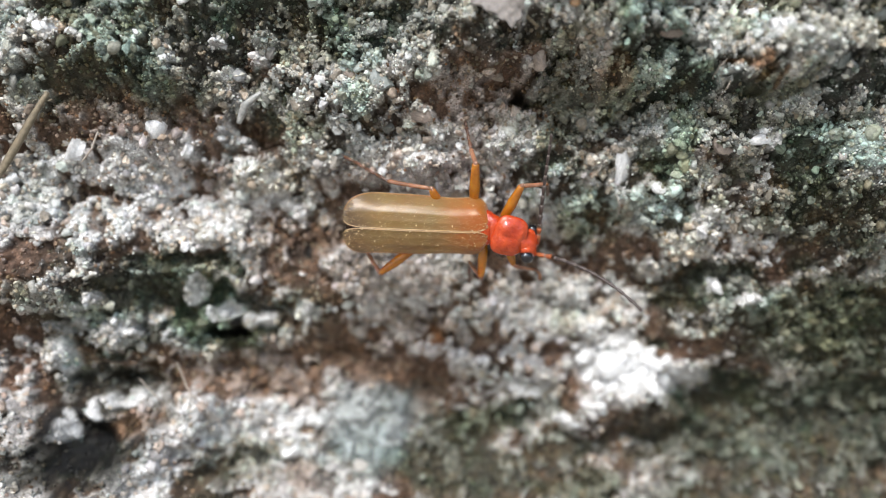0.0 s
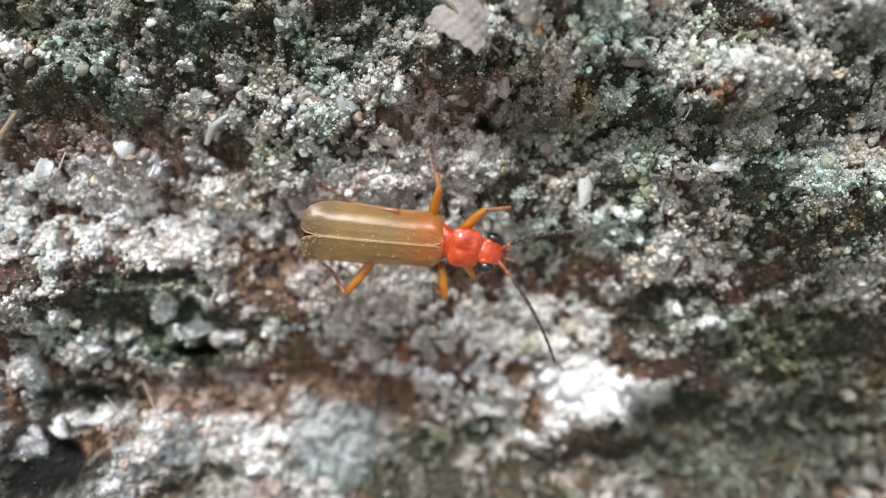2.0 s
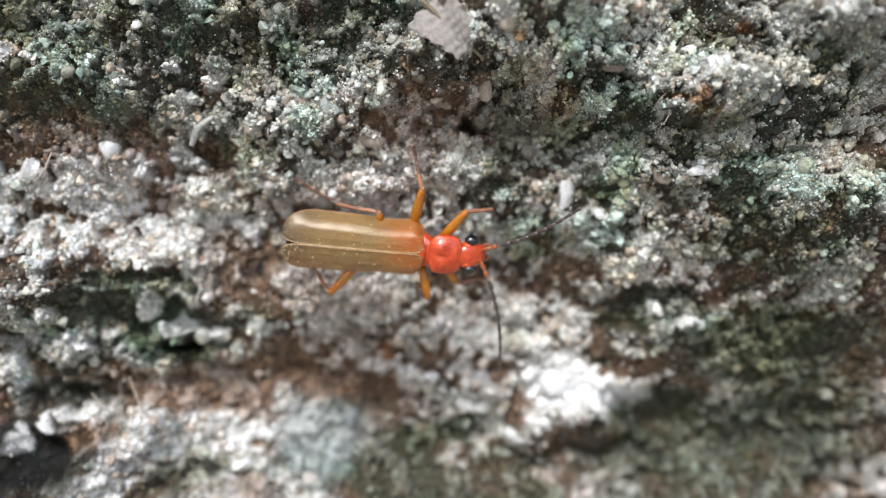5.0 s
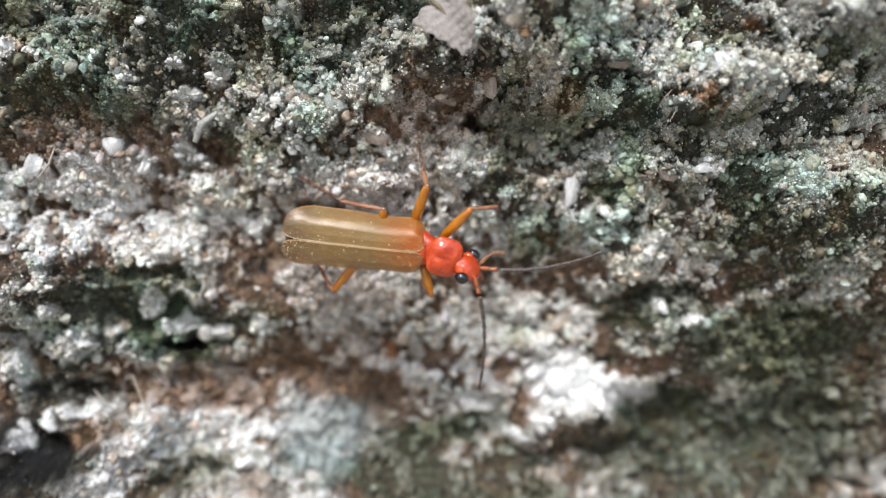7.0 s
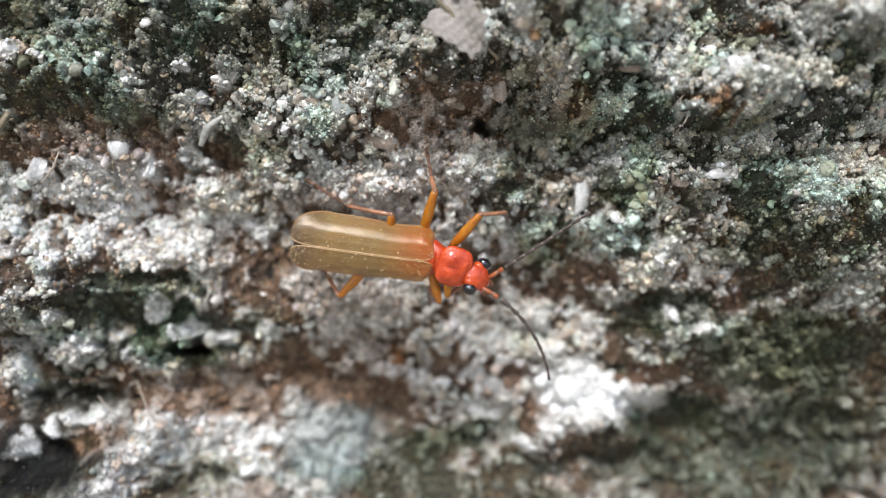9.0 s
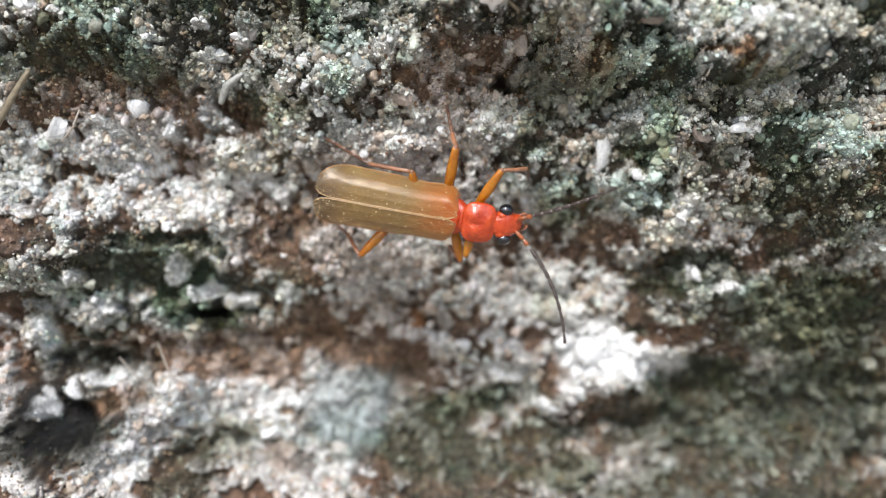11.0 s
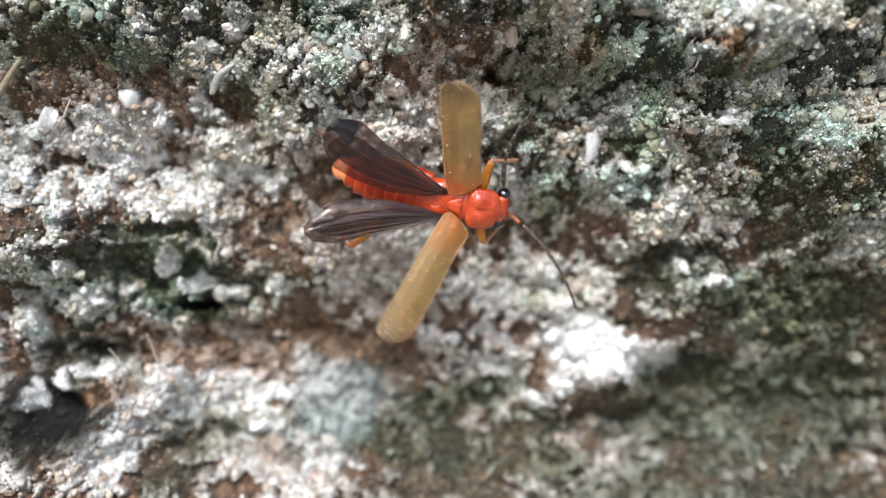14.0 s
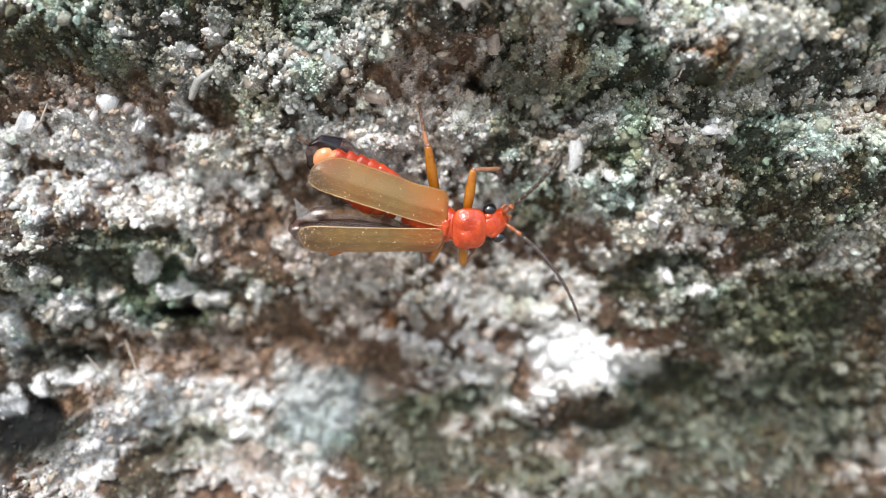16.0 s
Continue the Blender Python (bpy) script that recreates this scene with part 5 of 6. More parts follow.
def build_abdomen():
    rings = []
    for k in range(8):
        x = -k * 0.46
        w = 1.23 * (0.82, 0.88, 0.92, 0.92, 0.88, 0.80, 0.70, 0.55)[k]
        rings += [(x, 0, 0, w * 0.985, 0.275, 0.43), (x - 0.05, 0, 0, w * 0.99, 0.30, 0.45), (x - 0.16, 0, 0, w, 0.325, 0.47), (x - 0.34, 0, 0, w * 1.01, 0.34, 0.47), (x - 0.42, 0, 0, w * 0.99, 0.32, 0.45), (x - 0.45, 0, 0, w * 0.985, 0.28, 0.43)]
    ob = part("abdomen", *loft(rings[::-1], 28, 2.4), belly_mat, beetle, "segmented dark red abdomen")
    ob.location = Vector(ABDOMEN_AT) * MM
    part("tail", *loft([(-4.34, 0, 0.05, 0.16, 0.1, 0.1), (-4.2, 0, 0.05, 0.38, 0.2, 0.2), (-3.98, 0, 0.03, 0.50, 0.27, 0.28), (-3.80, 0, 0, 0.44, 0.22, 0.3), (-3.72, 0, 0, 0.56, 0.30, 0.36), (-3.55, 0, 0, 0.56, 0.26, 0.32)], 20, 2.2), tail_mat, ob, "pale orange tail end")
    return ob


def beetle_pose(x, z, turn, lean=18):
    return pose(x * MM, 45.0 * MM, z * MM, 90, 0, 0) @ pose(0, 0, 0, 0, 0, turn) @ pose(0, 0, 0, lean, 0, 0)


thorax = part("thorax", *loft([(-1.95, 0, -1.12, 0.55, 0.3, 0.5), (-1.6, 0, -1.05, 0.78, 0.42, 0.7), (-1.0, 0, -0.98, 0.88, 0.48, 0.8), (-0.60, 0, -0.92, 0.86, 0.46, 0.8), (-0.52, 0, -0.90, 0.80, 0.36, 0.8), (-0.45, 0, -0.88, 0.82, 0.46, 0.75),
                               (-0.1, 0, -0.80, 0.78, 0.54, 0.7), (0.10, 0, -0.70, 0.72, 0.46, 0.65), (0.25, 0, -0.65, 0.62, 0.40, 0.6), (0.6, 0, -0.6, 0.45, 0.3, 0.5)][::-1], 24, 2.4), red_mat, beetle, "orange-red thorax with plates")
part("scutellum", *loft([(-0.62, 0, -0.22, 0.06, 0.03, 0.1), (-0.40, 0, -0.19, 0.24, 0.06, 0.1), (-0.05, 0, -0.22, 0.36, 0.07, 0.1), (0.08, 0, -0.25, 0.42, 0.05, 0.1)][::-1], 12), red_mat, beetle)
for plate_side in (1, -1):
    part("thorax_plate", *loft([(-1.5, plate_side * 0.36, -0.78, 0.10, 0.05, 0.1), (-1.2, plate_side * 0.38, -0.66, 0.26, 0.13, 0.2), (-0.9, plate_side * 0.36, -0.62, 0.29, 0.15, 0.2), (-0.66, plate_side * 0.33, -0.66, 0.2, 0.1, 0.2)][::-1], 14), red_mat, beetle)
abdomen = build_abdomen()
left_wing, left_fold = wing(1)
right_wing, right_fold = wing(-1)
left_case, right_case = elytron(1), elytron(-1)
pronotum = build_pronotum()
head = build_head()
left_feeler, left_joints = antenna(1)
right_feeler, right_joints = antenna(-1)
LEGS = [
    leg((-1.9, 0.55, -1.35), (-2.07, 1.66, -0.75), (-3.97, 1.53, -1.5), (-4.35, 4.08), 0.95),
    leg((-0.6, 0.65, -1.35), (-0.39, 3.05, -0.45), (-0.64, 3.36, -1.5), (0.94, 5.43), 1.05),
    leg((0.70, 0.45, -1.05), (1.63, 2.35, -0.5), (2.73, 2.36, -1.3), (4.65, 2.38), 1.0),
    leg((-2.6, -0.8, -1.45), (-3.83, -2.55, -1.3), (-4.6, -1.99, -2.4), (-4.11, 0.38), 0.95),
    leg((-0.1, -0.6, -1.35), (0.52, -2.10, -1.2), (-0.03, -1.95, -2.6), (1.31, -2.2), 0.95),
]
# the right front leg is held off the rock: thigh, then shin and foot that fold at the knee
FRONT_HIP, THIGH, SHIN = (0.75, -0.40, -0.95), 1.35, 1.45
front_leg = part("leg", *tube([(0, 0, 0), (THIGH * 0.3, 0, 0.03), (THIGH * 0.65, 0, 0.04), (THIGH * 0.94, 0, 0), (THIGH, 0, 0)], [0.15, 0.20, 0.20, 0.13, 0.09], 12), leg_mat, beetle, "raised amber front leg")
front_shin = part("tibia", *tube([(0, 0, 0), (SHIN * 0.2, 0, 0.04), (SHIN * 0.6, 0, 0.03), (SHIN, 0, 0)], [0.075, 0.10, 0.085, 0.07], 9), shin_mat, front_leg)
front_foot = []
for k in range(5):
    a0, a1 = radians(70 * (k / 5)), radians(70 * ((k + 0.9) / 5))
    p0, p1 = Vector((SHIN + 0.75 * math.sin(a0), -0.62 * (1 - math.cos(a0)), 0)), Vector((SHIN + 0.75 * math.sin(a1), -0.62 * (1 - math.cos(a1)), -0.03))
    front_foot.append(part("tarsus", *tube([p0, (p0 + p1) / 2, p1], [0.05, 0.07, 0.085], 7), shin_mat, front_leg))


# ---- small things caught on the rock ----
def strand(name, label, category, pts, rad, mat):
    """A thread or blade laid from place to place just off the rock."""
    full = []
    for (x0, z0, h0), (x1, z1, h1) in zip(pts, pts[1:]):
        for k in range(8):
            t = k / 8
            full.append((x0 + (x1 - x0) * t, z0 + (z1 - z0) * t, h0 + (h1 - h0) * t))
    full.append(pts[-1])
    ys = fall(np.array([p[0] for p in full]), np.array([p[1] for p in full])) - 1.0
    real = depth(np.array([p[0] for p in full]), np.array([p[1] for p in full]))
    y = np.minimum(ys, real)
    y = np.convolve(np.pad(y, 4, mode="edge"), np.ones(9) / 9, "valid")
    c = [(p[0], yy - p[2], p[1]) for p, yy in zip(full, y)]
    n = len(c)
    v, f = tube(c, [rad * (0.35 + 0.65 * math.sin(math.pi * (0.15 + 0.8 * k / n))) for k in range(n)], 7)
    o = Vector(c[0])
    me = mesh_of(name, (np.array(v) - np.array(o)) * MM, [list(q) for q in f], mat)
    ob = new(name, me)
    ob.location = o * MM
    return tagged(ob, label, category)


strand("straw", "dry pale brown grass straw leaning on the rock", "straw", [(-18.9, 2.2, 0.6), (-17.5, 4.3, 0.4), (-16.1, 6.4, 0.2)], 0.18, straw_mat)
strand("husk", "curved pale husk stuck on the crust", "husk", [(-8.6, 5.3, 0.05), (-8.25, 6.0, 0.12), (-7.55, 6.5, 0.05)], 0.17, husk_mat)
strand("twig", "thin dry greenish stalk lying on the rock", "twig", [(0.9, 11.0, 0.1), (2.4, 9.7, 0.2), (3.7, 8.6, 0.1)], 0.10, straw_mat)
strand("fibre", "fine pale plant fibre crossing a hollow", "fibre", [(-12.2, -5.2, 0.1), (-11.6, -6.6, 0.5), (-10.8, -7.4, 0.4), (-10.2, -8.3, 0.1)], 0.042, fibre_mat)
strand("fibre", "short pale thread over brown hollow", "fibre", [(-14.4, 4.9, 0.2), (-14.7, 4.2, 0.3), (-15.3, 3.6, 0.1)], 0.05, fibre_mat)
strand("fibre", "hair-thin pale thread hanging over a brown hollow", "fibre", [(-2.12, 4.58, 0.10), (-2.27, 3.90, 0.45), (-2.18, 3.11, 0.15)], 0.022, fibre_mat)
strand("fibre", "hair-thin curled thread beside pale crumbs", "fibre", [(-1.31, 4.00, 0.10), (-1.40, 3.46, 0.45), (-1.15, 2.98, 0.15)], 0.022, fibre_mat)
strand("fibre", "short curved hair on grey-green lichen", "fibre", [(7.43, 2.36, 0.10), (7.61, 1.81, 0.45), (7.56, 1.31, 0.15)], 0.026, fibre_mat)
strand("fibre", "fine straight hair lying on the crust", "fibre", [(10.50, 6.63, 0.10), (10.65, 7.04, 0.45), (10.93, 7.34, 0.15)], 0.024, fibre_mat)
strand("fibre", "fine straight hair beside another one", "fibre", [(10.74, 6.53, 0.10), (10.77, 6.92, 0.45), (10.83, 7.22, 0.15)], 0.020, fibre_mat)
strand("fibre", "fine pale hair across greenish crust", "fibre", [(11.23, 6.60, 0.10), (11.07, 6.30, 0.45), (10.94, 6.06, 0.15)], 0.022, fibre_mat)
strand("fibre", "dry bent fibre at the edge of a dark hole", "fibre", [(-13.81, -5.88, 0.10), (-12.93, -6.77, 0.45), (-12.59, -7.30, 0.15)], 0.040, fibre_mat)


def flake(x, z, w, h, turn):
    """A dry curled flake, ragged at its edge."""
    y, n = on_rock(np.array([x]), np.array([z]))
    def point(u, v):
        a, b = (u - 0.5) * w * (1 + 0.06 * math.sin(8 * v) + 0.05 * math.sin(23 * v + 1)), (v - 0.5) * h * (1 - 0.3 * u) * (1 + 0.05 * math.sin(7 * u) + 0.06 * math.sin(27 * u))
        return (a, b, 0.25 * math.sin(3 * u) + 0.12 * math.sin(7 * v + 3 * u) + 0.05 * math.sin(31 * u + 17 * v) * math.sin(23 * v - 9 * u))
    v, f = shell(point, 26, 20, 0.09)
    ob = new("bark_flake", mesh_of("bark_flake", np.array(v) * MM, [list(q) for q in f], flake_mat))
    ob.matrix_basis = pose(x * MM, (y[0] - 0.25) * MM, z * MM, 90, 0, 0) @ pose(0, 0, 0, 12, 0, turn)
    return tagged(ob, "grey-brown dry curled flake lying on the ledge", "flake")


flake(2.25, 9.85, 2.3, 2.2, -40)

# ---- crumbs, granules and single grains of the rock ----
def cover_of(x, z):
    return make_up(x, z)[3]


scatter("crumbs", "loose pale and brown mineral crumbs", 30000, 11, (0.05, 0.19), 1, lambda x, z, w: (0.05 + 0.65 * cover_of(x, z)) * (0.55 + 0.45 * w["crust"]) * (1 - 0.15 * w["brown"]) * (1 - 0.15 * w["film_and_shade"]) * (1 - 0.9 * w["blue"]) * (1 - 0.85 * w["hole_shade"]), crumb_tint, 0.5, True)
scatter("coarse_crumbs", "coarse angular mineral crumbs", 1800, 12, (0.14, 0.34), 2, lambda x, z, w: (0.06 + 0.6 * cover_of(x, z)) * (1 - 0.7 * w["brown"]) * (1 - w["blue"]) * (1 - w["hole_shade"]), crumb_tint, 0.9, True)
scatter("stone_lumps", "soft rounded pale lumps of crumbling stone", 2600, 31, (0.12, 0.36), 2, lambda x, z, w: (0.01 + 0.75 * cover_of(x, z)) * (1 - 0.8 * w["crust"]) * (1 - 0.7 * w["brown"]) * (1 - 0.8 * w["film_and_shade"]) * (1 - w["blue"]) * (1 - w["hole_shade"]), lump_tint, 1.0)
scatter("lichen_granules", "tiny whitish grey-green lichen granules", 54000, 13, (0.026, 0.075), 1, lambda x, z, w: np.clip(0.9 * w["crust"] + 0.5 * w["moss"] + 0.3 * w["film_and_shade"] + 0.10, 0, 1) * (0.12 + 0.88 * cover_of(x, z)) * (1 - w["blue"]) * (1 - 0.8 * w["hole_shade"]), granule_tint, 0.2, True)

scatter("grit", "dull dark and brownish grit in the hollows", 26000, 14, (0.045, 0.15), 1, lambda x, z, w: np.clip(0.25 + 0.7 * w["film_and_shade"] + 0.6 * w["brown"] + 0.5 * w["moss"] + 0.3 * w["crust"], 0, 1) * (1 - 0.75 * cover_of(x, z)) * (1 - w["blue"]) * (1 - 0.6 * w["hole_shade"]), grit_tint, 0.45, True)

GRAIN_SHAPES = {}


def grain_mesh(kind, k):
    if (kind, k) not in GRAIN_SHAPES:
        v, f = lumpy(2, 60 + k, 0.34)
        GRAIN_SHAPES[kind, k] = mesh_of("grain_" + kind, v * MM, f, GRAINS[kind], flat=k % 2 == 0)
    return GRAIN_SHAPES[kind, k]


def pebble(x, z, rx, rz, kind, name="pebble"):
    """One grain that stands out of the rock, sunk by a third."""
    y, n = on_rock(np.array([x]), np.array([z]))
    k = int(abs(x * 37 + z * 91)) % 5
    ob = new(name, grain_mesh(kind, k))
    ob.parent = rock
    d = min(rx, rz)
    ob.location = (x * MM, (y[0] + (-0.15 if kind == "white" else 0.38) * d) * MM, z * MM)
    ob.rotation_euler = (0.3 * math.sin(x * 5), (x * 3.1 + z) % 0.6 - 0.3, 0.3 * math.cos(z * 7))
    ob.scale = (rx * 1.12, d * 0.85, rz * 1.12)
    return ob


pebble(-15.81, 4.18, 0.59, 0.54, "white")
pebble(-12.27, 5.19, 0.43, 0.43, "white")
pebble(-11.15, 4.26, 0.35, 0.40, "white")
pebble(-3.73, 7.20, 0.57, 0.47, "pink")
pebble(-2.62, 6.86, 0.52, 0.61, "glass")
pebble(3.75, 7.82, 0.46, 0.70, "pink")
pebble(11.91, 9.12, 0.31, 0.27, "white")
pebble(9.31, 2.56, 0.35, 0.32, "white")
pebble(12.57, -1.84, 0.37, 0.34, "white")
pebble(8.93, 8.43, 0.58, 0.40, "pink")
pebble(7.80, 3.74, 0.39, 0.84, "white")
pebble(-0.33, -4.48, 0.56, 0.50, "rust")
pebble(-1.15, 5.75, 0.82, 0.43, "pink")
pebble(-1.56, 2.63, 0.42, 0.24, "pale")
pebble(-7.32, 8.26, 0.33, 0.33, "pale")
pebble(-15.65, 8.91, 0.45, 0.27, "white")
pebble(-13.15, -6.97, 0.53, 0.37, "pale")
pebble(15.35, 7.42, 0.27, 0.49, "glass")
pebble(16.74, 9.03, 0.56, 0.43, "glass")
pebble(-3.95, -10.63, 0.51, 0.37, "pale")
pebble(13.09, 4.43, 0.70, 0.28, "white")
pebble(11.63, 4.20, 0.43, 0.52, "pink")
pebble(-10.43, 10.19, 0.45, 0.27, "white")
pebble(-7.34, -9.81, 0.73, 0.50, "white")
# the next four whiten the painted sun flecks further
pebble(6.19, -8.37, 0.51, 0.39, "white")
pebble(8.10, -5.69, 0.73, 0.61, "white")
pebble(9.70, -6.21, 0.73, 0.45, "white")
pebble(7.28, -6.25, 0.67, 0.56, "white")
draw = random.Random(21)
# a cluster of bright white quartz crumbs that stands in for a sun fleck
for _ in range(46):
    ang, far = draw.uniform(0, 6.283), math.sqrt(draw.random())
    size = draw.uniform(0.16, 0.42)
    pebble(8.88 + 2.37 * far * math.cos(ang), -5.91 + 1.12 * far * math.sin(ang), size * draw.uniform(0.9, 1.5), size, "white", "quartz_crumb")
# the smaller painted sun fleck, built the same way
for _ in range(6):
    size = draw.uniform(0.14, 0.28)
    pebble(6.19 + draw.uniform(-0.35, 0.35), -8.37 + draw.uniform(-0.25, 0.25), size * 1.2, size, "white", "quartz_crumb")
spots = [(draw.uniform(-17, 19), draw.uniform(-11, 10.5), draw.uniform(0.07, 0.19)) for _ in range(420)]
there = weights(np.array([p[0] for p in spots]), np.array([p[1] for p in spots]))
for k, (gx, gz, size) in enumerate(spots):
    under = -5 < gx < 4.5 and -1.2 < gz < 2.6
    if under or there["film_and_shade"][k] + there["brown"][k] + there["moss"][k] + there["blue"][k] + there["hole_shade"][k] > 0.5:
        continue
    kind = draw.choice(("glass", "pale", "white", "pale") if there["crust"][k] > 0.4 else ("pale", "pink", "pale", "white"))
    pebble(gx, gz, size * draw.uniform(0.8, 1.3), size, kind, "grain")


# ---- movement: the beetle shifts, looks about, feels its way, and spreads its wings ----
BODY = [
    (0, 1.88, 0.67, -1.8), (0.5, 1.83, 0.74, -2.2), (1, 1.76, 0.83, -3.0), (1.5, 1.66, 1.05, -2.2), (2, 1.51, 1.03, -4.2), (2.5, 1.57, 0.81, -4.5), (3, 1.51, 0.85, -4.0), (3.5, 1.54, 0.88, -4.4), (4, 1.53, 0.93, -2.0), (4.5, 1.49, 0.79, -3.1),
    (7, 1.24, 0.67, -5.0), (7.5, 1.32, 0.64, -5.1), (8, 1.29, 0.55, -4.9), (8.2, 1.29, 0.55, -5.1), (10.3, 1.34, 0.54, -7.9), (10.5, 1.34, 0.54, -8.2), (11, 1.43, 0.47, -9.2), (11.5, 1.49, 0.52, -7.5), (12, 1.37, 0.73, -6.0),
    (12.5, 1.80, 0.53, -9.0), (13, 2.17, 0.49, -9.5), (13.5, 2.10, 0.45, -9.5), (14, 1.98, 0.64, -9.0), (14.5, 1.99, 0.32, -10.5), (15, 2.15, 0.06, -10.5), (15.5, 2.15, 0.16, -10.5), (16, 2.21, 0.10, -10.5),
]
# head: seconds, turn to its left, nod down, tilt to its left
HEAD = [
    (0, -45, 30, -45), (0.5, -40, 38, -45), (1, -27, 46, -42), (1.5, -22, 46, -36), (2, -16, 14, -18), (2.5, -5, 10, -6), (3, 4, 8, 0), (3.5, 19, 20, 0), (4, 5, 6, -14), (4.5, 4, 16, 0), (7, -33, 4, -45), (7.5, -36, 4, -42), (8, -45, 5, -42), (8.2, -44, 6, -40),
    (10.3, -17, 12, -4), (10.5, -15, 12, 0), (11, 5, 10, 0), (11.5, -6, 14, 0), (12, -29, 32, -28), (12.5, 2, 46, -8), (13, 7, 70, 0), (13.5, 9, 72, 0), (14, 0, 60, 0), (14.5, 26, 26, 0), (15, 24, 14, 8), (15.5, 32, 32, 0), (16, 30, 26, 0),
]
# feelers: seconds, then for the left and the right one: turn at the root, rise off the rock, bend along it
FEELERS = [
    (0, 90, 18, -3, 5, 35, -38), (0.5, 100, 44, -22, 10, 50, -50), (1, 100, 25, -18, 12, 0, -70), (1.5, 105, 28, -38, 4, 0, -64), (2, 60, 50, -28, -47, 0, -19), (2.5, 53, 16, 8, -50, 48, -42), (3, 46, 26, 11, -78, 41, -15),
    (3.5, 76, 16, 5, -54, 40, -35), (4, 41, 0, 31, -35, 0, -34), (4.5, 32, 32, 20, -55, 0, -29), (7, -1, 0, 30, -68, 0, -27), (7.5, 43, 26, 2, -17, 0, -65), (8, 58, 15, -6, 0, 0, -70), (8.2, 56, 14, -4, -4, 0, -66),
    (10.3, 22, 15, 8, -50, 0, -26), (10.5, 18, 17, 13, -53, 0, -23), (11, 35, 36, 10, -36, 12, -38), (11.5, 58, 42, -20, -60, 38, 4), (12, 59, 52, -19, -37, 52, 0), (12.5, 77, 14, -11, -18, 26, -46), (13, 115, 2, -30, -30, 78, -6),
    (13.5, 118, 30, -34, -30, 78, -6), (14, 116, 32, -48, -25, 8, -36), (14.5, 44, 20, 33, -27, 12, -28), (15, 10, 52, 50, -32, 40, -10), (15.5, 66, 58, -20, -30, 33, -40), (16, 60, 40, 12, -21, 8, -38),
]
# wing cases: seconds, opening, rise, roll
LEFT_CASE = [(0, 0, 0, 0), (12.2, 0, 0, 0), (12.3, 2, 4, 0), (12.4, 8, 12, 8), (12.5, 58, 46, 18), (12.6, 84, 42, 30), (13, 86, 42, 30), (13.5, 76, 45, 28), (13.6, 72, 48, 20), (13.8, 38, 38, 15), (13.9, 60, 42, 18),
             (14, 77, 30, 24), (14.2, 82, 36, 22), (14.3, 28, 26, 12), (14.4, 13, 14, 8), (14.5, 12, 13, 8), (14.8, 10, 12, 8), (15, 12, 12, 8), (15.2, 4, 6, 4), (15.4, 7, 14, 5), (15.5, 7, 27, 8), (16, 9, 14, 10)]
RIGHT_CASE = [(0, 0, 0, 0), (12.2, 0, 0, 0), (12.3, 1, 2, 0), (12.4, 9, 12, -6), (12.5, 30, 16, -12), (12.6, 36, 16, -14), (12.7, 43, 18, -16), (12.8, 82, 26, -34), (13, 85, 28, -38), (13.5, 84, 27, -38), (13.6, 82, 26, -36), (13.8, 25, 14, -10),
              (13.9, 40, 20, -12), (14, 67, 26, -18), (14.1, 90, 28, -34), (14.2, 94, 28, -36), (14.3, 82, 26, -32), (14.4, 54, 26, -26), (14.5, 66, 26, -28), (14.6, 56, 24, -16), (14.8, 61, 24, -16), (15, 19, 10, -8), (15.2, 16, 9, -6),
              (15.4, 42, 16, -12), (15.5, 32, 14, -10), (15.6, 20, 10, -8), (15.8, 13, 8, -4), (16, 10, 5, -3)]
# hind wings: seconds, opening, rise, spread of the rear plate
LEFT_WING = [(0, 0, -2, 0), (12.3, 0, -2, 0), (12.4, 2, 6, 0), (12.5, 16, 14, 3), (13, 19, 18, 4), (13.5, 17, 18, 5), (14, 19, 18, 6), (14.2, 24, 18, 6), (14.5, 34, 10, 5), (15, 34, 10, 5), (15.1, 24, 8, 3), (15.2, 1, 4, 0),
             (15.4, 12, 6, 3), (15.5, 17, 6, 3), (16, 15, 4, 2)]
RIGHT_WING = [(0, 0, -2, 0), (12.3, 0, -2, 0), (12.4, 3, 6, 0), (12.5, 8, 12, 2), (13, 8, 14, 2), (13.5, 8, 14, 2), (14, 11, 14, 2), (14.5, 6, 12, 2), (15, 5, 10, 2), (15.2, 2, 4, 0), (15.5, 16, 6, 2), (16, 6, 4, 2)]
# abdomen: seconds, swing to its left, rise, stretch backwards
ABDOMEN = [(0, 0, 0, 0), (12, 0, 0, 0), (12.2, 6, 1, 0.3), (12.3, 18, 2, 0.4), (12.5, 28, 3, 0.1), (13, 31, 3, 0.0), (13.5, 11, -4, 0), (14, 5, -8, 0), (14.5, 6, -10, 0), (15, 5, -8, 0), (15.2, 10, 4, 0.5), (15.5, -1, 19, -0.45), (15.8, 20, 14, 0.5), (16, 25, 14, 0.75)]
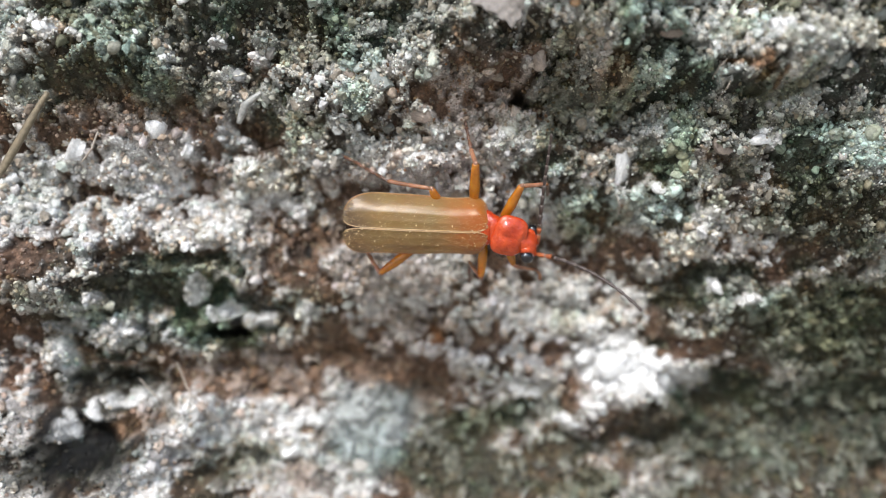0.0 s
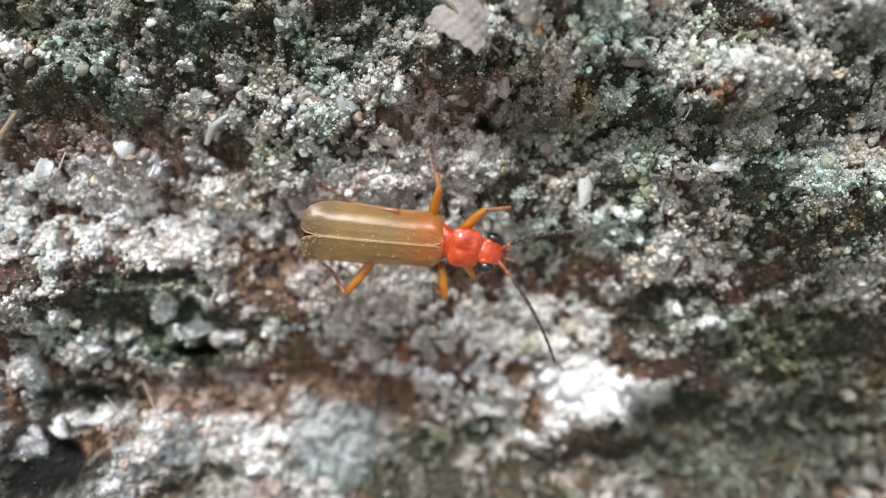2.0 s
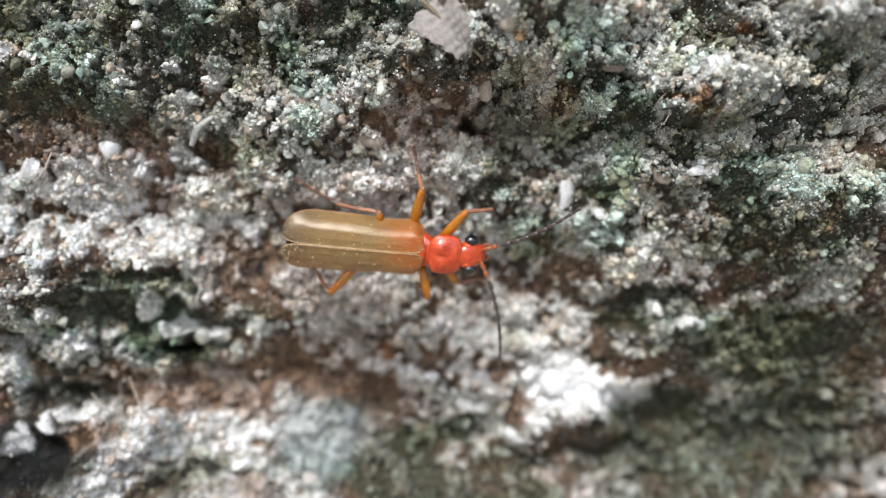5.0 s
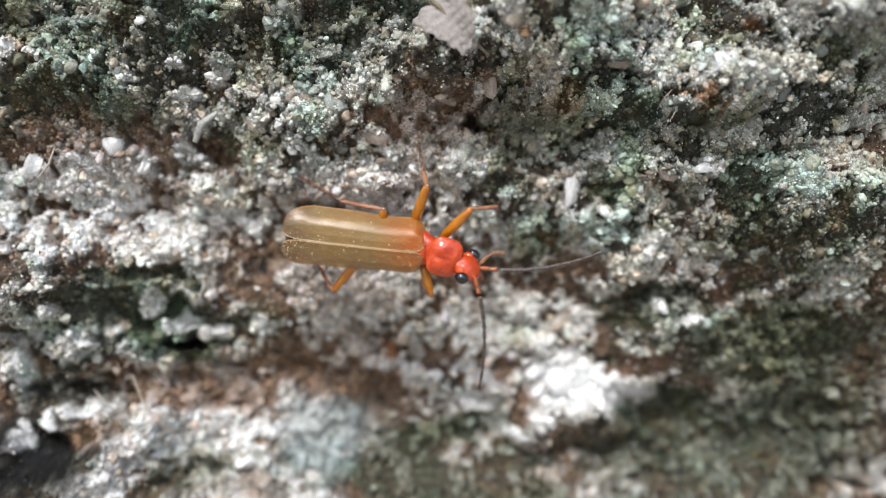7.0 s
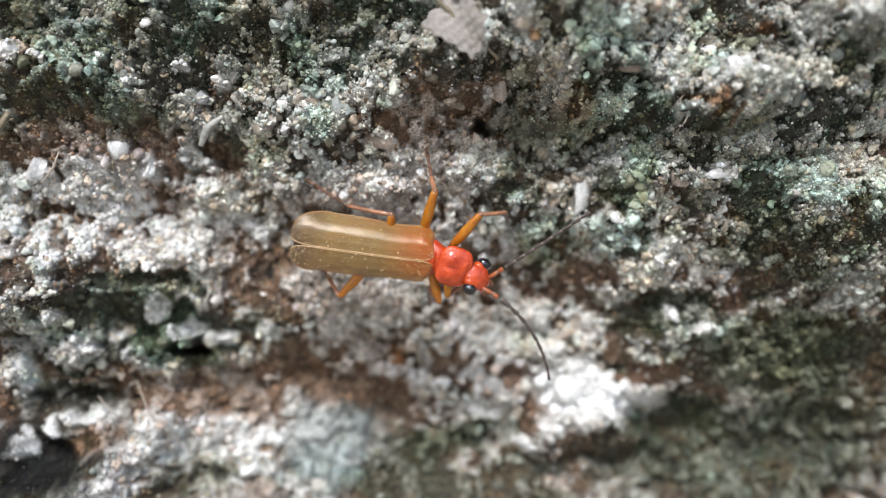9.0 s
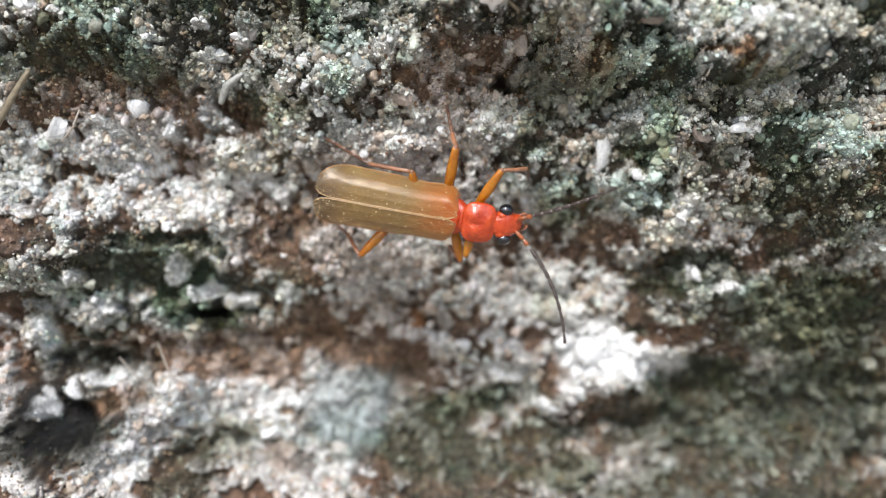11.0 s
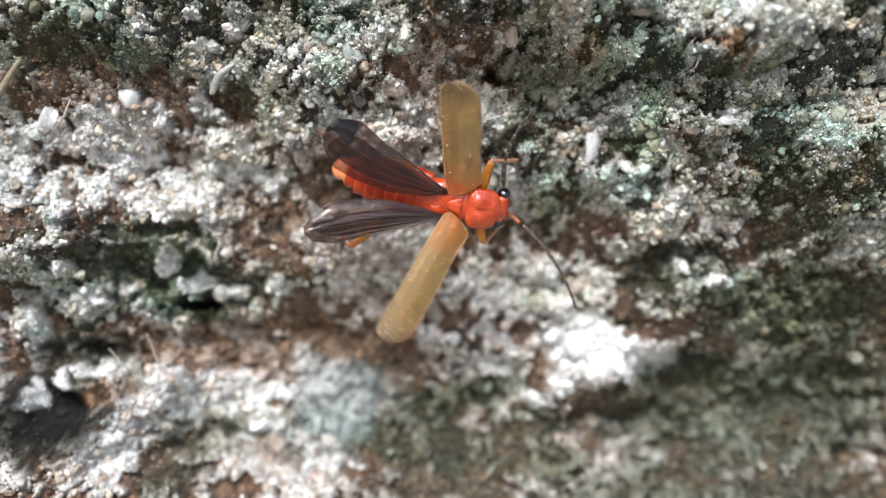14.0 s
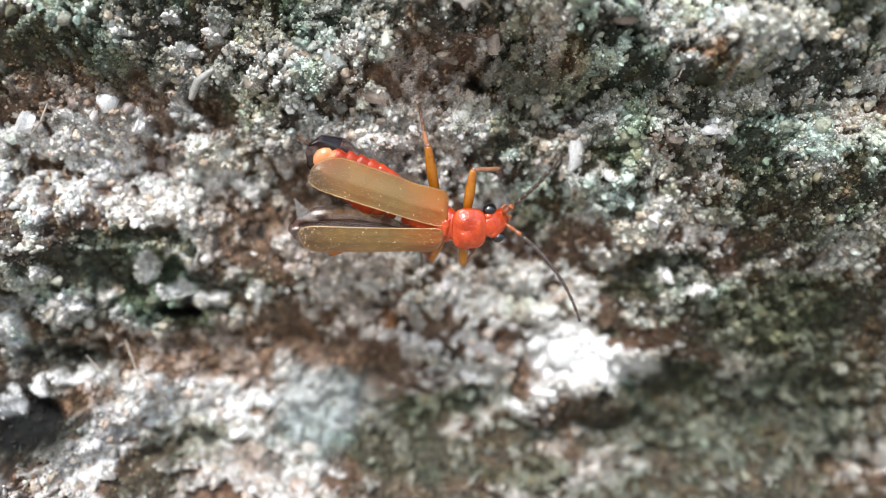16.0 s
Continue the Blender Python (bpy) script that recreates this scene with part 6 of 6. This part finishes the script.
# right front leg: seconds, thigh's turn and rise, shin's turn and rise
FRONT_LEG = [
    (0, -71, 4, -27, -40), (0.5, -76, 4, 20, -24), (1, -72, 4, 17, -40), (1.5, -52, 2, 60, -34), (2, -59, 2, 27, -33), (2.5, -50, 2, 44, -13), (3, -66, 4, 42, -4), (3.5, -31, 2, 88, -4), (4, -68, 0, 60, -50),
    (4.5, -62, 0, -20, -48), (7, -35, 0, 39, -28), (7.5, -63, 0, 4, -8), (8, -78, 2, 28, -28), (8.2, -80, 4, 34, -30), (10.3, -96, 16, 60, -50), (10.5, -96, 18, 64, -52), (11, -95, 12, 66, -52), (11.5, -95, 10, 64, -46), (12, -84, 2, 62, -44),
    (12.5, -84, 0, 62, -40), (13, -40, 12, 40, -50), (13.5, -24, 2, 90, -28), (14, -66, 0, 50, -44), (14.5, -53, 0, -20, -44), (15, -18, 0, 60, -36), (15.5, -70, 0, 76, -36), (16, -77, 0, 63, -31),
]


def between(rows, t):
    for a, b in zip(rows, rows[1:]):
        if a[0] <= t <= b[0]:
            k = (t - a[0]) / (b[0] - a[0])
            return [p + (q - p) * k for p, q in zip(a[1:], b[1:])]


def hinge(at, yaw, rise=0, roll=0):
    return pose(at[0] * MM, at[1] * MM, at[2] * MM, 0, 0, yaw) @ pose(0, 0, 0, 0, rise, 0) @ pose(0, 0, 0, roll, 0, 0)


def slid(side, opening):
    x, y, z = ROOT[side]
    k = min(1, opening / 4)
    return x - 0.55 * k, y + side * (0.42 if side > 0 else 0.62) * k, z + 0.10 * k


def motions():
    walk(beetle, [(t, beetle_pose(x, z, turn)) for t, x, z, turn in BODY])
    walk(pronotum, [(t, hinge(NECK_AT, 0.36 * yaw, 0.25 * nod)) for t, yaw, nod, tilt in HEAD])
    heads = {}
    for t, yaw, nod, tilt in HEAD:
        neck = hinge(NECK_AT, 0.36 * yaw, 0.25 * nod) @ pose(*[(h - n) * MM for h, n in zip(HEAD_AT, NECK_AT)])
        heads[t] = neck @ pose(0, 0, 0, 0, 0, 0.64 * yaw) @ pose(0, 0, 0, 0, 0.85 * nod, 0) @ pose(0, 0, 0, tilt, 0, 0)
    walk(head, sorted(heads.items()))
    for feeler, joints, side, k in ((left_feeler, left_joints, 1, 0), (right_feeler, right_joints, -1, 3)):
        rows, bends = [], []
        for t in sorted(heads):
            turn, rise, bend = between(FEELERS, t)[k:k + 3]
            root = heads[t] @ Vector((0.98 * MM, side * 0.26 * MM, 0.14 * MM))
            rows.append((t, Matrix.Translation(root) @ pose(0, 0, 0, 0, 0, turn) @ pose(0, 0, 0, 0, -rise, 0)))
            bends.append((t, bend))
        walk(feeler, rows)
        for n, pieces in enumerate(joints, 1):
            line = []
            for t, bend in bends:
                x = sum(math.cos(radians(bend * m / 10)) for m in range(n)) * JOINT
                y = sum(math.sin(radians(bend * m / 10)) for m in range(n)) * JOINT
                line.append((t, pose(x * MM, y * MM, 0, 0, 0, bend * n / 10)))
            for piece in pieces:
                walk(piece, line)
    walk(left_case, [(t, hinge(PIVOT[1], -a, b, c)) for t, a, b, c in LEFT_CASE])
    walk(right_case, [(t, hinge(PIVOT[-1], a, b, c)) for t, a, b, c in RIGHT_CASE])
    walk(left_wing, [(t, hinge(slid(1, a), -a, b)) for t, a, b, c in LEFT_WING])
    walk(left_fold, [(t, hinge((0, 0, 0), c)) for t, a, b, c in LEFT_WING])
    walk(right_wing, [(t, hinge(slid(-1, a), a, b)) for t, a, b, c in RIGHT_WING])
    walk(right_fold, [(t, hinge((0, 0, 0), -c)) for t, a, b, c in RIGHT_WING])
    walk(abdomen, [(t, hinge(ABDOMEN_AT, -a, b) @ pose(-c * MM, 0, 0)) for t, a, b, c in ABDOMEN])
    stand = beetle_pose(*STAND)
    for shin, femur, hip, knee in LEGS:
        home = stand @ Matrix.Translation(knee * MM)
        rows, swings = [], []
        for t, x, z, turn in BODY:
            now = beetle_pose(x, z, turn)
            rows.append((t, now.inverted() @ home))
            to_hip = home.inverted() @ now @ (hip * MM)
            swings.append((t, to_hip.to_track_quat("X", "Z").to_matrix().to_4x4()))
        walk(shin, rows)
        walk(femur, swings)
    thigh_rows, shin_rows = [], []
    for t, a, b, c, d in FRONT_LEG:
        thigh = hinge(FRONT_HIP, a, -b)
        thigh_rows.append((t, thigh))
        bent = pose(0, 0, 0, 0, 0, c) @ pose(0, 0, 0, 0, -d, 0)
        shin_rows.append((t, Matrix.Translation((THIGH * MM, 0, 0)) @ (hinge((0, 0, 0), a, -b).inverted() @ bent)))
    walk(front_leg, thigh_rows)
    for piece in [front_shin] + front_foot:
        walk(piece, shin_rows)


motions()
